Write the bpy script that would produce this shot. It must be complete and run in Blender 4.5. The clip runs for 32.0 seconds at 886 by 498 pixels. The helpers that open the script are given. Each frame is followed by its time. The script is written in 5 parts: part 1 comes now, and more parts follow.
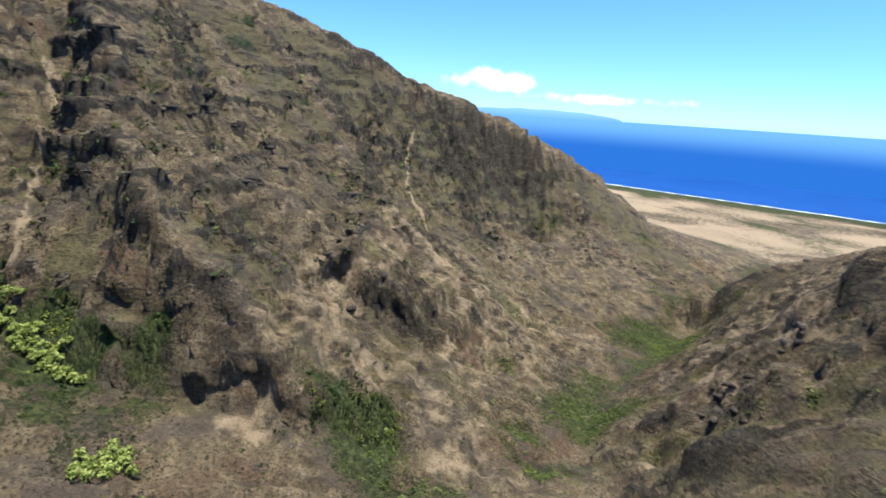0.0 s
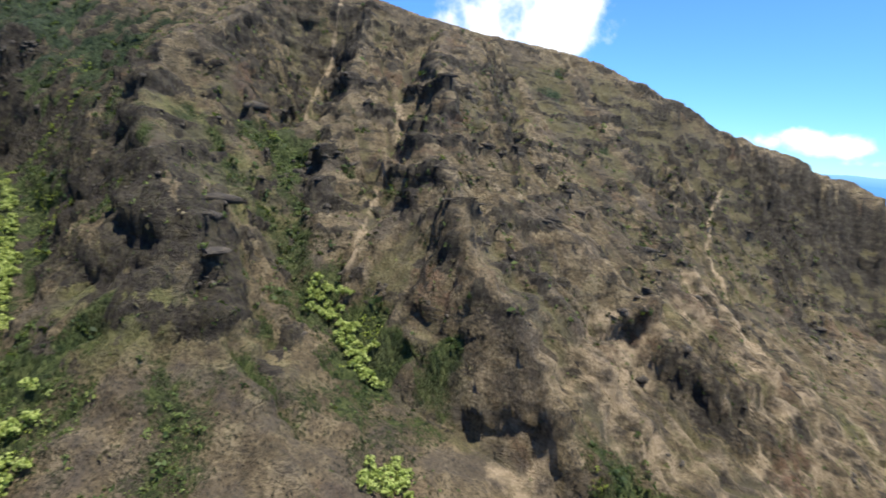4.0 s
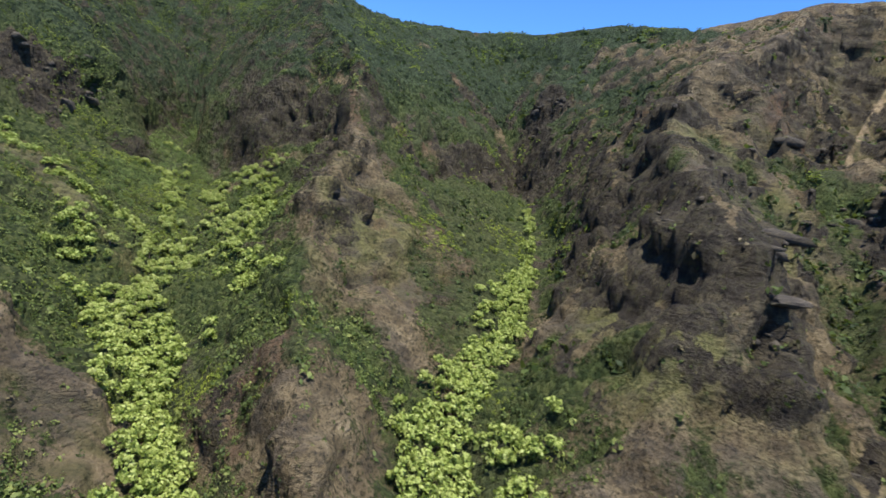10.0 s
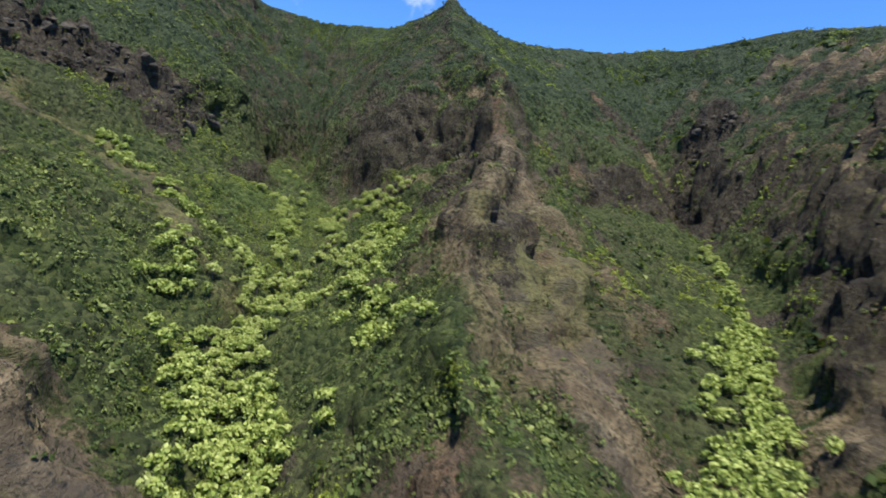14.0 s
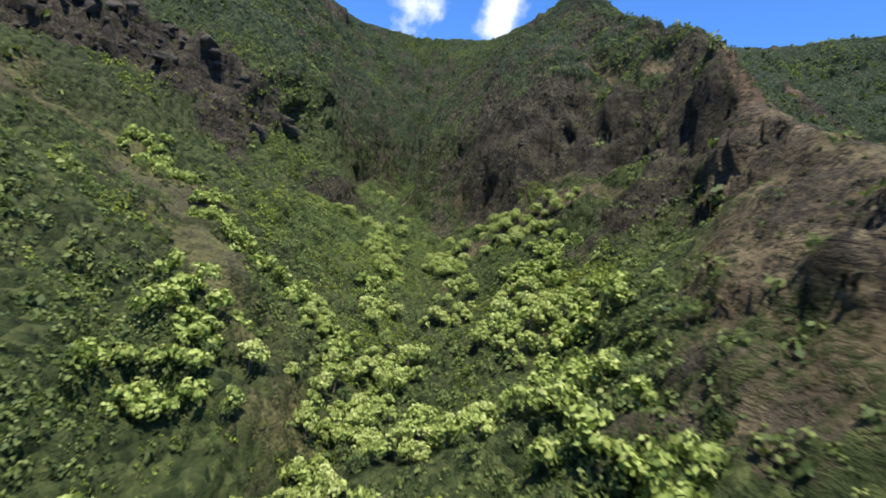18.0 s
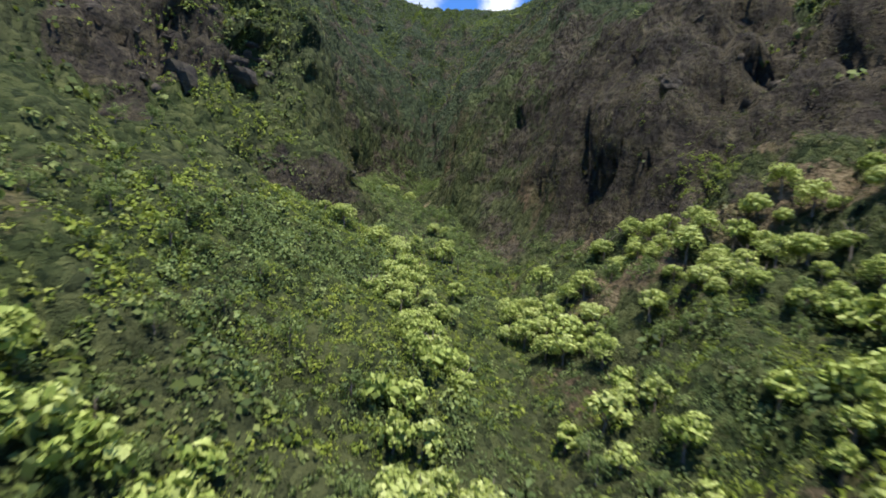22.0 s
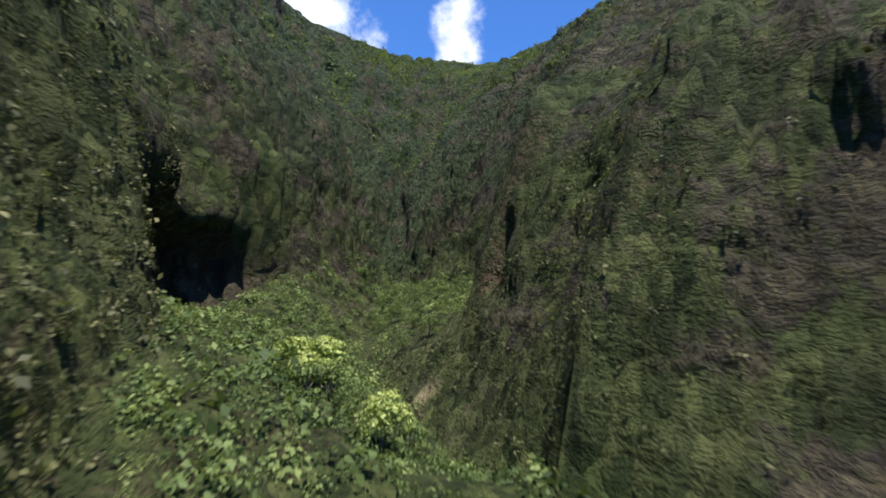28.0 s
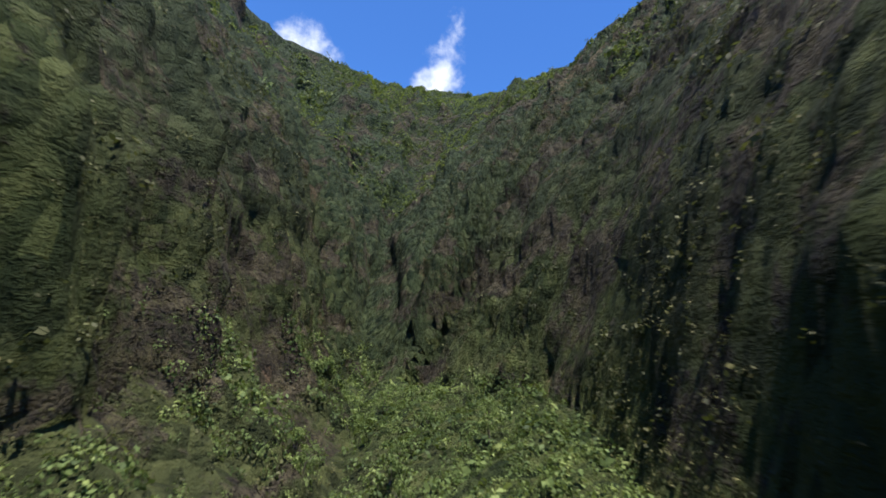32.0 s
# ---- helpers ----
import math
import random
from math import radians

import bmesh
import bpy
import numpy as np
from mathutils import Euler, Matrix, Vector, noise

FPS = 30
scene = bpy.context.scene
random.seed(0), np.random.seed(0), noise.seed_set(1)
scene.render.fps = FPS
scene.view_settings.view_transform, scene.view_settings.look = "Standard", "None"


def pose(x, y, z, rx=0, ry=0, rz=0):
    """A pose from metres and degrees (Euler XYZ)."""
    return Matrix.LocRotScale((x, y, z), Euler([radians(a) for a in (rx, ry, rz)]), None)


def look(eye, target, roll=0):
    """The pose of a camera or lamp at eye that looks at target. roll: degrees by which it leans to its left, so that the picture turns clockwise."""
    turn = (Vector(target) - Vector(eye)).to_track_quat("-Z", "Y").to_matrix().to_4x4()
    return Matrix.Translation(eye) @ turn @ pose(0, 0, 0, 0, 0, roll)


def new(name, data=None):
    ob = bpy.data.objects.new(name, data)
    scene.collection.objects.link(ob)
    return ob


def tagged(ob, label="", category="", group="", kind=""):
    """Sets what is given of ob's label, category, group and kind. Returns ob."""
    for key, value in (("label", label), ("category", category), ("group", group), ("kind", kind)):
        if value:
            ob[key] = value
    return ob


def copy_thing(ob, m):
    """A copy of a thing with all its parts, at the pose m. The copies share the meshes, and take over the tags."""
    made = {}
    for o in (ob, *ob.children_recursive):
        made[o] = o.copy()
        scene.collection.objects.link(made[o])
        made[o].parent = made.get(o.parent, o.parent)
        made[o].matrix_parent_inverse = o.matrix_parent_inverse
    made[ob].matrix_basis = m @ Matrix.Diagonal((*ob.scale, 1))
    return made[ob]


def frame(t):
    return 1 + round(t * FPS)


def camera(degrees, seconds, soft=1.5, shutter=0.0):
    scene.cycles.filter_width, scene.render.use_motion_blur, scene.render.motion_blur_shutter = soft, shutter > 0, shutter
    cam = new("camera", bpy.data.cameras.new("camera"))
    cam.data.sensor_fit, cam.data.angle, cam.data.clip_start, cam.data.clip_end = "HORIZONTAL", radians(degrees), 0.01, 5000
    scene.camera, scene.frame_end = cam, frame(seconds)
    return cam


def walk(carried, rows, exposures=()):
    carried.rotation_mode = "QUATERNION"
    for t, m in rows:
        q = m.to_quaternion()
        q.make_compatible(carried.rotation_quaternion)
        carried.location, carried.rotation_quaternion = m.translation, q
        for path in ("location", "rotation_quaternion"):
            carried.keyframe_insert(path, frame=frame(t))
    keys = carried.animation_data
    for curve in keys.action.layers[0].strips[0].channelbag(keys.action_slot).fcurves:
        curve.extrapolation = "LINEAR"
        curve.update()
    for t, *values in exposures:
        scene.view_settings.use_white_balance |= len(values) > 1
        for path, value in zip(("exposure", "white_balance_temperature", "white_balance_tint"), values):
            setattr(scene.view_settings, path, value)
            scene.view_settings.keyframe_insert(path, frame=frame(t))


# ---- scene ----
# the flight up the valley: seconds, eye, target, roll
cam = camera(82.57, 32.0, soft=1.62, shutter=0.6)
PATH = [
    (0, (139.02, -767.60, 345.48), (235.19, -770.18, 318.18), 3.52),
    (0.5, (144.46, -763.94, 343.26), (240.86, -761.56, 316.78), 3.71),
    (1, (149.66, -760.12, 341.25), (246.00, -752.33, 315.57), 3.89),
    (1.5, (154.25, -755.75, 339.41), (250.13, -742.12, 314.51), 4.12),
    (2, (157.88, -751.04, 337.69), (252.88, -731.24, 313.52), 4.42),
    (2.5, (160.59, -746.37, 335.89), (254.19, -720.06, 312.50), 4.73),
    (3, (162.97, -741.50, 333.89), (254.66, -708.60, 311.34), 5.03),
    (3.5, (165.45, -736.25, 331.73), (254.68, -696.68, 310.01), 5.35),
    (4, (167.78, -731.18, 329.59), (253.73, -684.57, 308.66), 5.61),
    (4.5, (169.66, -726.51, 327.51), (251.40, -672.57, 307.29), 5.79),
    (5, (171.07, -721.67, 325.25), (247.78, -660.58, 305.69), 5.89),
    (5.5, (171.97, -716.08, 322.57), (243.12, -648.41, 303.64), 5.95),
    (6, (172.09, -709.64, 319.59), (237.40, -636.17, 301.25), 6.04),
    (6.5, (171.28, -702.70, 316.54), (230.51, -624.11, 298.77), 6.22),
    (7, (170.34, -695.86, 313.54), (223.22, -612.77, 296.25), 6.37),
    (7.5, (169.76, -689.08, 310.58), (216.54, -602.37, 293.44), 6.45),
    (8, (169.32, -681.85, 307.65), (210.53, -592.39, 290.37), 6.56),
    (8.5, (168.84, -674.35, 304.95), (204.77, -582.69, 287.43), 6.70),
    (9, (167.89, -666.52, 302.40), (199.07, -573.17, 284.70), 6.84),
    (9.5, (166.62, -658.22, 299.91), (193.95, -563.67, 282.19), 7.00),
    (10, (165.28, -649.53, 297.49), (189.58, -554.13, 279.93), 7.13),
    (10.5, (163.54, -640.43, 295.01), (185.69, -544.46, 277.69), 7.15),
    (11, (161.49, -631.18, 292.58), (182.21, -534.85, 275.51), 7.14),
    (11.5, (159.32, -621.56, 290.29), (178.77, -524.92, 273.45), 7.10),
    (12, (156.94, -610.86, 287.81), (174.68, -513.86, 271.18), 6.90),
    (12.5, (154.30, -599.07, 285.01), (169.54, -501.58, 268.75), 6.63),
    (13, (151.41, -586.57, 282.20), (163.57, -488.51, 266.84), 6.56),
    (13.5, (148.07, -573.30, 279.72), (156.60, -474.62, 265.98), 6.64),
    (14, (144.21, -558.76, 277.45), (148.69, -459.56, 265.65), 6.71),
    (14.5, (140.16, -542.77, 275.13), (140.62, -443.28, 264.99), 6.72),
    (15, (136.01, -526.15, 272.81), (132.82, -426.61, 263.73), 6.68),
    (15.5, (131.50, -509.70, 270.72), (125.24, -410.26, 262.19), 6.66),
    (16, (126.25, -493.12, 269.05), (117.66, -393.82, 260.94), 6.61),
    (16.5, (120.23, -476.06, 267.72), (110.09, -376.87, 260.05), 6.48),
    (17, (113.93, -458.72, 266.53), (102.81, -359.61, 259.30), 6.34),
    (17.5, (107.85, -441.36, 265.31), (96.13, -342.29, 258.47), 6.25),
    (18, (102.21, -424.12, 264.11), (90.19, -325.07, 257.52), 6.22),
    (18.5, (96.82, -407.03, 263.05), (84.69, -307.97, 256.61), 6.18),
    (19, (91.28, -389.95, 262.25), (79.10, -290.90, 255.93), 6.15),
    (19.5, (85.65, -372.79, 261.93), (73.43, -273.74, 255.62), 6.12),
    (20, (80.23, -355.54, 262.00), (68.01, -256.49, 255.60), 6.09),
    (20.5, (74.88, -338.01, 262.13), (62.69, -238.97, 255.66), 6.00),
    (21, (69.41, -320.60, 262.10), (57.32, -221.54, 255.65), 5.88),
    (21.5, (63.90, -303.68, 261.97), (52.09, -204.57, 255.75), 5.81),
    (22, (58.62, -286.63, 262.24), (47.12, -187.45, 256.60), 5.73),
    (22.5, (53.68, -269.31, 263.14), (42.51, -170.05, 258.32), 5.59),
    (23, (49.04, -252.04, 264.18), (38.34, -152.68, 260.46), 5.48),
    (23.5, (44.59, -234.93, 265.14), (34.66, -135.45, 262.98), 5.59),
    (24, (40.32, -217.84, 266.57), (31.33, -118.24, 266.07), 5.94),
    (24.5, (36.28, -200.76, 268.55), (28.20, -101.09, 269.65), 6.37),
    (25, (32.61, -184.10, 270.75), (25.39, -84.40, 273.47), 6.60),
    (25.5, (29.39, -167.97, 273.09), (23.00, -68.27, 277.43), 6.51),
    (26, (26.40, -152.61, 275.57), (20.83, -52.94, 281.47), 6.45),
    (26.5, (23.52, -138.21, 278.11), (18.78, -38.59, 285.54), 6.57),
    (27, (20.91, -124.55, 280.63), (16.91, -25.03, 289.55), 6.76),
    (27.5, (18.73, -111.41, 283.02), (15.28, -12.01, 293.40), 6.88),
    (28, (16.80, -98.62, 285.07), (13.76, 0.62, 297.02), 6.94),
    (28.5, (14.83, -86.00, 286.81), (12.20, 13.03, 300.50), 7.01),
    (29, (12.89, -73.48, 288.55), (10.61, 25.30, 303.95), 6.99),
    (29.5, (10.81, -61.16, 290.43), (8.86, 37.37, 307.44), 7.01),
    (30, (8.47, -48.89, 292.36), (6.95, 49.34, 311.03), 7.18),
    (30.5, (6.22, -36.64, 294.27), (5.20, 61.25, 314.65), 7.34),
    (31, (4.06, -24.22, 296.24), (3.64, 73.32, 318.29), 7.44),
    (31.5, (1.99, -11.79, 298.18), (2.00, 85.47, 321.47), 7.45),
    (32, (0.00, -0.00, 300.00), (0.00, 97.15, 323.72), 7.37),
]
walk(cam, [(t, look(eye, target, roll)) for t, eye, target, roll in PATH])

# ---- daylight: a high sun, a clear sky with trade-wind clouds ----
SUN_UP, SUN_ROUND = 76.0, 162.0      # elevation; compass bearing from +y towards +x
EXPOSURE = 0.78
scene.view_settings.exposure = EXPOSURE
sun_way = Vector((math.sin(radians(SUN_ROUND)) * math.cos(radians(SUN_UP)), math.cos(radians(SUN_ROUND)) * math.cos(radians(SUN_UP)), math.sin(radians(SUN_UP))))
sun_data = bpy.data.lights.new("sun", "SUN")
sun_data.energy, sun_data.angle, sun_data.color = 4.8, radians(0.53), (1.0, 0.96, 0.90)
sun = new("sun", sun_data)
sun.matrix_world = look(sun_way * 1000, (0, 0, 0))


def nodes_of(tree):
    tree.nodes.clear()

    def add(kind, **settings):
        node = tree.nodes.new(kind)
        for key, value in settings.items():
            setattr(node, key, value)
        return node

    def link(a, b):
        tree.links.new(a, b)
    return add, link


world = bpy.data.worlds.new("world")
scene.world = world
world.use_nodes = True
add, link = nodes_of(world.node_tree)
sky = add("ShaderNodeTexSky", sky_type="NISHITA", sun_disc=False, sun_elevation=radians(SUN_UP), sun_rotation=radians(SUN_ROUND), altitude=300.0, air_density=1.0, dust_density=0.0, ozone_density=3.0)
coord = add("ShaderNodeTexCoord")
backing = add("ShaderNodeBackground")
backing.inputs["Strength"].default_value = 0.105
out = add("ShaderNodeOutputWorld")


def cloud_bank(heading, up, wide, high, size, seed, thick):
    """Cloud round one bearing (degrees to the left of +y) and elevation: a soft patch torn by noise."""
    way = Vector((-math.sin(radians(heading)) * math.cos(radians(up)), math.cos(radians(heading)) * math.cos(radians(up)), math.sin(radians(up))))
    side = Vector((math.cos(radians(heading)), math.sin(radians(heading)), 0.0))
    top = side.cross(way)

    def along(axis, reach):
        dot = add("ShaderNodeVectorMath", operation="DOT_PRODUCT")
        dot.inputs[1].default_value = axis / math.sin(radians(reach))
        link(coord.outputs["Generated"], dot.inputs[0])
        sq = add("ShaderNodeMath", operation="POWER")
        ab = add("ShaderNodeMath", operation="ABSOLUTE")
        link(dot.outputs["Value"], ab.inputs[0])
        link(ab.outputs[0], sq.inputs[0])
        sq.inputs[1].default_value = 2.0
        return sq.outputs[0]
    far = add("ShaderNodeMath", operation="ADD")
    link(along(side, wide), far.inputs[0])
    link(along(top, high), far.inputs[1])
    front = add("ShaderNodeVectorMath", operation="DOT_PRODUCT")
    front.inputs[1].default_value = way
    link(coord.outputs["Generated"], front.inputs[0])
    ahead = add("ShaderNodeMath", operation="GREATER_THAN")
    link(front.outputs["Value"], ahead.inputs[0])
    ahead.inputs[1].default_value = 0.0
    tear = add("ShaderNodeTexNoise", noise_dimensions="4D")
    tear.inputs["W"].default_value, tear.inputs["Scale"].default_value = seed, size
    tear.inputs["Detail"].default_value, tear.inputs["Roughness"].default_value = 8.0, 0.6
    link(coord.outputs["Generated"], tear.inputs["Vector"])
    less = add("ShaderNodeMath", operation="MULTIPLY_ADD")
    link(far.outputs[0], less.inputs[0])
    less.inputs[1].default_value = -0.28
    link(tear.outputs["Fac"], less.inputs[2])
    soft = add("ShaderNodeMapRange", interpolation_type="SMOOTHSTEP")
    soft.inputs["From Min"].default_value, soft.inputs["From Max"].default_value = 0.40 - thick, 0.62 - thick
    link(less.outputs[0], soft.inputs["Value"])
    masked = add("ShaderNodeMath", operation="MULTIPLY")
    link(soft.outputs["Result"], masked.inputs[0])
    link(ahead.outputs[0], masked.inputs[1])
    return masked.outputs[0]


# blue deepened a little, as the clip's sky is
deep = add("ShaderNodeMix", data_type="RGBA", blend_type="MULTIPLY")
deep.inputs["Factor"].default_value = 1.0
deep.inputs["B"].default_value = (0.48, 0.85, 1.36, 1)
link(sky.outputs[0], deep.inputs["A"])
colour = deep.outputs["Result"]
for bank in ((14, 24, 5, 9, 7.0, 1.3, 0.02), (3, 26, 4, 13, 7.0, 4.1, 0.06), (-66.5, 13, 11, 4.5, 9.0, 2.7, 0.14), (-96, 3.0, 6, 1.6, 14.0, 8.2, 0.1), (-108, 1.6, 11, 0.8, 16.0, 5.2, 0.06), (20, 30, 5, 7, 7.0, 9.9, 0.04)):
    mix = add("ShaderNodeMix", data_type="RGBA")
    mix.inputs["B"].default_value = (7.6, 7.9, 8.4, 1)
    link(cloud_bank(*bank), mix.inputs["Factor"])
    link(colour, mix.inputs["A"])
    colour = mix.outputs["Result"]
link(colour, backing.inputs["Color"])
link(backing.outputs[0], out.inputs["Surface"])

# ---- materials ----
def material(name):
    mat = bpy.data.materials.new(name)
    mat.use_nodes = True
    return (mat, *nodes_of(mat.node_tree))


def noise_of(add, link, where, scale, detail=5.0, rough=0.6, stretch_by=None):
    if stretch_by:
        m = add("ShaderNodeMapping")
        m.inputs["Scale"].default_value = stretch_by
        link(where, m.inputs["Vector"])
        where = m.outputs[0]
    n = add("ShaderNodeTexNoise")
    n.inputs["Scale"].default_value, n.inputs["Detail"].default_value, n.inputs["Roughness"].default_value = scale, detail, rough
    link(where, n.inputs["Vector"])
    return n.outputs["Fac"]


def ramp_of(add, link, fac, stops):
    r = add("ShaderNodeValToRGB")
    while len(r.color_ramp.elements) < len(stops):
        r.color_ramp.elements.new(0.5)
    for e, (at, col) in zip(r.color_ramp.elements, stops):
        e.position, e.color = at, (*col, 1)
    link(fac, r.inputs[0])
    return r.outputs[0]


def blend_of(add, link, fac, a, b, mode="MIX"):
    m = add("ShaderNodeMix", data_type="RGBA", blend_type=mode)
    if isinstance(fac, float):
        m.inputs["Factor"].default_value = fac
    else:
        link(fac, m.inputs["Factor"])
    for slot, v in (("A", a), ("B", b)):
        if isinstance(v, tuple):
            m.inputs[slot].default_value = (*v, 1)
        else:
            link(v, m.inputs[slot])
    return m.outputs["Result"]


def map_of(add, link, fac, lo, hi):
    m = add("ShaderNodeMapRange", interpolation_type="SMOOTHSTEP")
    m.inputs["From Min"].default_value, m.inputs["From Max"].default_value = lo, hi
    link(fac, m.inputs["Value"])
    return m.outputs["Result"]


def sum_of(add, link, a, b, op="ADD"):
    m = add("ShaderNodeMath", operation=op)
    for slot, v in ((0, a), (1, b)):
        if isinstance(v, float):
            m.inputs[slot].default_value = v
        else:
            link(v, m.inputs[slot])
    return m.outputs[0]


def add_colour_noise(add, link, where, scale):
    n = add("ShaderNodeTexNoise")
    n.inputs["Scale"].default_value, n.inputs["Detail"].default_value = scale, 2.0
    link(where, n.inputs["Vector"])
    return n.outputs["Color"]


def ground_material():
    """Dry grass, red-brown soil, dark basalt and low green scrub, mixed by the plan of cover."""
    mat, add, link = material("hillside")
    pos = add("ShaderNodeNewGeometry").outputs["Position"]
    attr = {}
    for key in ("green", "rock", "sand", "wash", "bedded", "olive"):
        attr[key] = add("ShaderNodeAttribute", attribute_name=key).outputs["Fac"]
    broad = noise_of(add, link, pos, 0.012, 4)
    mid = noise_of(add, link, pos, 0.07, 5, 0.65)
    fine = noise_of(add, link, pos, 0.55, 5, 0.7)
    tiny = noise_of(add, link, pos, 2.2, 3, 0.7)
    beds = noise_of(add, link, pos, 0.13, 5, 0.68, (0.6, 0.6, 1.25))
    dry = ramp_of(add, link, mid, ((0.30, (0.078, 0.060, 0.036)), (0.44, (0.160, 0.121, 0.068)), (0.56, (0.255, 0.196, 0.110)), (0.70, (0.37, 0.29, 0.175))))
    red = blend_of(add, link, map_of(add, link, broad, 0.54, 0.70), dry, (0.15, 0.092, 0.055))
    dry = blend_of(add, link, map_of(add, link, fine, 0.46, 0.66), red, (0.050, 0.042, 0.024))
    streak = sum_of(add, link, attr["wash"], sum_of(add, link, mid, 0.6, "MULTIPLY"))
    dry = blend_of(add, link, sum_of(add, link, map_of(add, link, streak, 0.66, 0.84), 0.75, "MULTIPLY"), dry, blend_of(add, link, map_of(add, link, fine, 0.35, 0.65), (0.140, 0.122, 0.056), (0.090, 0.084, 0.038)))
    dry = blend_of(add, link, map_of(add, link, streak, 0.98, 1.25), dry, (0.225, 0.170, 0.100))
    grass = blend_of(add, link, map_of(add, link, fine, 0.35, 0.65), (0.185, 0.170, 0.068), (0.112, 0.112, 0.043))
    dry = blend_of(add, link, map_of(add, link, sum_of(add, link, attr["olive"], sum_of(add, link, mid, 0.7, "MULTIPLY")), 0.45, 0.95), dry, grass)
    grey = noise_of(add, link, pos, 0.021, 5, 0.7)
    dry = blend_of(add, link, sum_of(add, link, map_of(add, link, grey, 0.48, 0.60), 0.55, "MULTIPLY"), dry, (0.078, 0.067, 0.055))
    tuft = add("ShaderNodeTexVoronoi", feature="F1")
    tuft.inputs["Scale"].default_value, tuft.inputs["Randomness"].default_value = 0.42, 1.0
    wobble = blend_of(add, link, 0.12, pos, add_colour_noise(add, link, pos, 0.8), "LINEAR_LIGHT")
    flat = add("ShaderNodeVectorMath", operation="MULTIPLY")
    flat.inputs[1].default_value = (1.0, 1.0, 0.45)
    link(wobble, flat.inputs[0])
    link(flat.outputs[0], tuft.inputs["Vector"])
    hang = noise_of(add, link, pos, 0.30, 6, 0.68, (1.0, 1.0, 0.17))
    own = add("ShaderNodeSeparateColor")
    link(tuft.outputs["Color"], own.inputs[0])
    each = sum_of(add, link, sum_of(add, link, own.outputs[0], 0.45, "MULTIPLY"), sum_of(add, link, sum_of(add, link, fine, 0.25, "MULTIPLY"), sum_of(add, link, map_of(add, link, hang, 0.28, 0.72), 0.28, "MULTIPLY")))
    leaf = ramp_of(add, link, each, ((0.2, (0.016, 0.027, 0.008)), (0.5, (0.052, 0.068, 0.021)), (0.8, (0.108, 0.122, 0.040))))
    leaf = blend_of(add, link, map_of(add, link, broad, 0.45, 0.62), leaf, ramp_of(add, link, each, ((0.2, (0.026, 0.033, 0.013)), (0.8, (0.092, 0.102, 0.038)))))
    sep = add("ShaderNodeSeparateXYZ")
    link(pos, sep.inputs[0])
    # bluer leaves high up and up the gorge, with distance haze put in
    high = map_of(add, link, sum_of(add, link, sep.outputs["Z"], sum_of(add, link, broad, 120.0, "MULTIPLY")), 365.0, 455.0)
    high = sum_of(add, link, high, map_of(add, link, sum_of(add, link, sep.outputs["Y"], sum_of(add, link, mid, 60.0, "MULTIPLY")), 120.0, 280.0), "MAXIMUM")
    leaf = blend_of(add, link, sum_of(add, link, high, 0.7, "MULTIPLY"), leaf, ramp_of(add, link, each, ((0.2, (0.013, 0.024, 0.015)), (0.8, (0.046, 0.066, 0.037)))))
    rough = sum_of(add, link, sum_of(add, link, beds, 0.5, "MULTIPLY"), sum_of(add, link, hang, 0.5, "MULTIPLY"))
    stone = ramp_of(add, link, rough, ((0.36, (0.020, 0.017, 0.014)), (0.47, (0.048, 0.040, 0.029)), (0.56, (0.096, 0.080, 0.050)), (0.68, (0.165, 0.138, 0.080))))
    moss = noise_of(add, link, pos, 0.19, 6, 0.72)
    stone = blend_of(add, link, sum_of(add, link, map_of(add, link, moss, 0.50, 0.60), sum_of(add, link, 0.75, sum_of(add, link, attr["bedded"], 0.6, "MULTIPLY"), "SUBTRACT"), "MULTIPLY"), stone, blend_of(add, link, map_of(add, link, fine, 0.35, 0.65), (0.098, 0.082, 0.040), (0.052, 0.053, 0.023)))
    stone = blend_of(add, link, map_of(add, link, tiny, 0.45, 0.7), stone, (0.030, 0.026, 0.023))
    cover = map_of(add, link, sum_of(add, link, attr["green"], sum_of(add, link, sum_of(add, link, mid, fine), -1.0), "ADD"), 0.38, 0.66)
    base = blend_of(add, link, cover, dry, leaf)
    bare = map_of(add, link, sum_of(add, link, attr["rock"], sum_of(add, link, sum_of(add, link, beds, fine), -1.0), "ADD"), 0.40, 0.62)
    strata = noise_of(add, link, pos, 0.055, 5, 0.64, (0.5, 0.5, 2.6))
    ledge = sum_of(add, link, map_of(add, link, strata, 0.535, 0.625), sum_of(add, link, 1.0, cover, "SUBTRACT"), "MULTIPLY")
    base = blend_of(add, link, sum_of(add, link, ledge, sum_of(add, link, sum_of(add, link, attr["bedded"], 0.55, "MULTIPLY"), 0.35), "MULTIPLY"), base, stone)
    base = blend_of(add, link, bare, base, stone)
    # black cracks along the beds, ledge shadows put into the colour
    shadow_seam = noise_of(add, link, pos, 0.12, 6, 0.6, (0.4, 0.4, 2.2))
    shadow_seam = sum_of(add, link, sum_of(add, link, shadow_seam, -0.52), 0.0, "ABSOLUTE")
    shadow_seam = sum_of(add, link, sum_of(add, link, 1.0, map_of(add, link, shadow_seam, 0.005, 0.045), "SUBTRACT"), sum_of(add, link, 1.0, cover, "SUBTRACT"), "MULTIPLY")
    shadow_seam = sum_of(add, link, shadow_seam, map_of(add, link, mid, 0.44, 0.6), "MULTIPLY")
    base = blend_of(add, link, sum_of(add, link, shadow_seam, 0.32, "MULTIPLY"), base, (0.032, 0.028, 0.022))
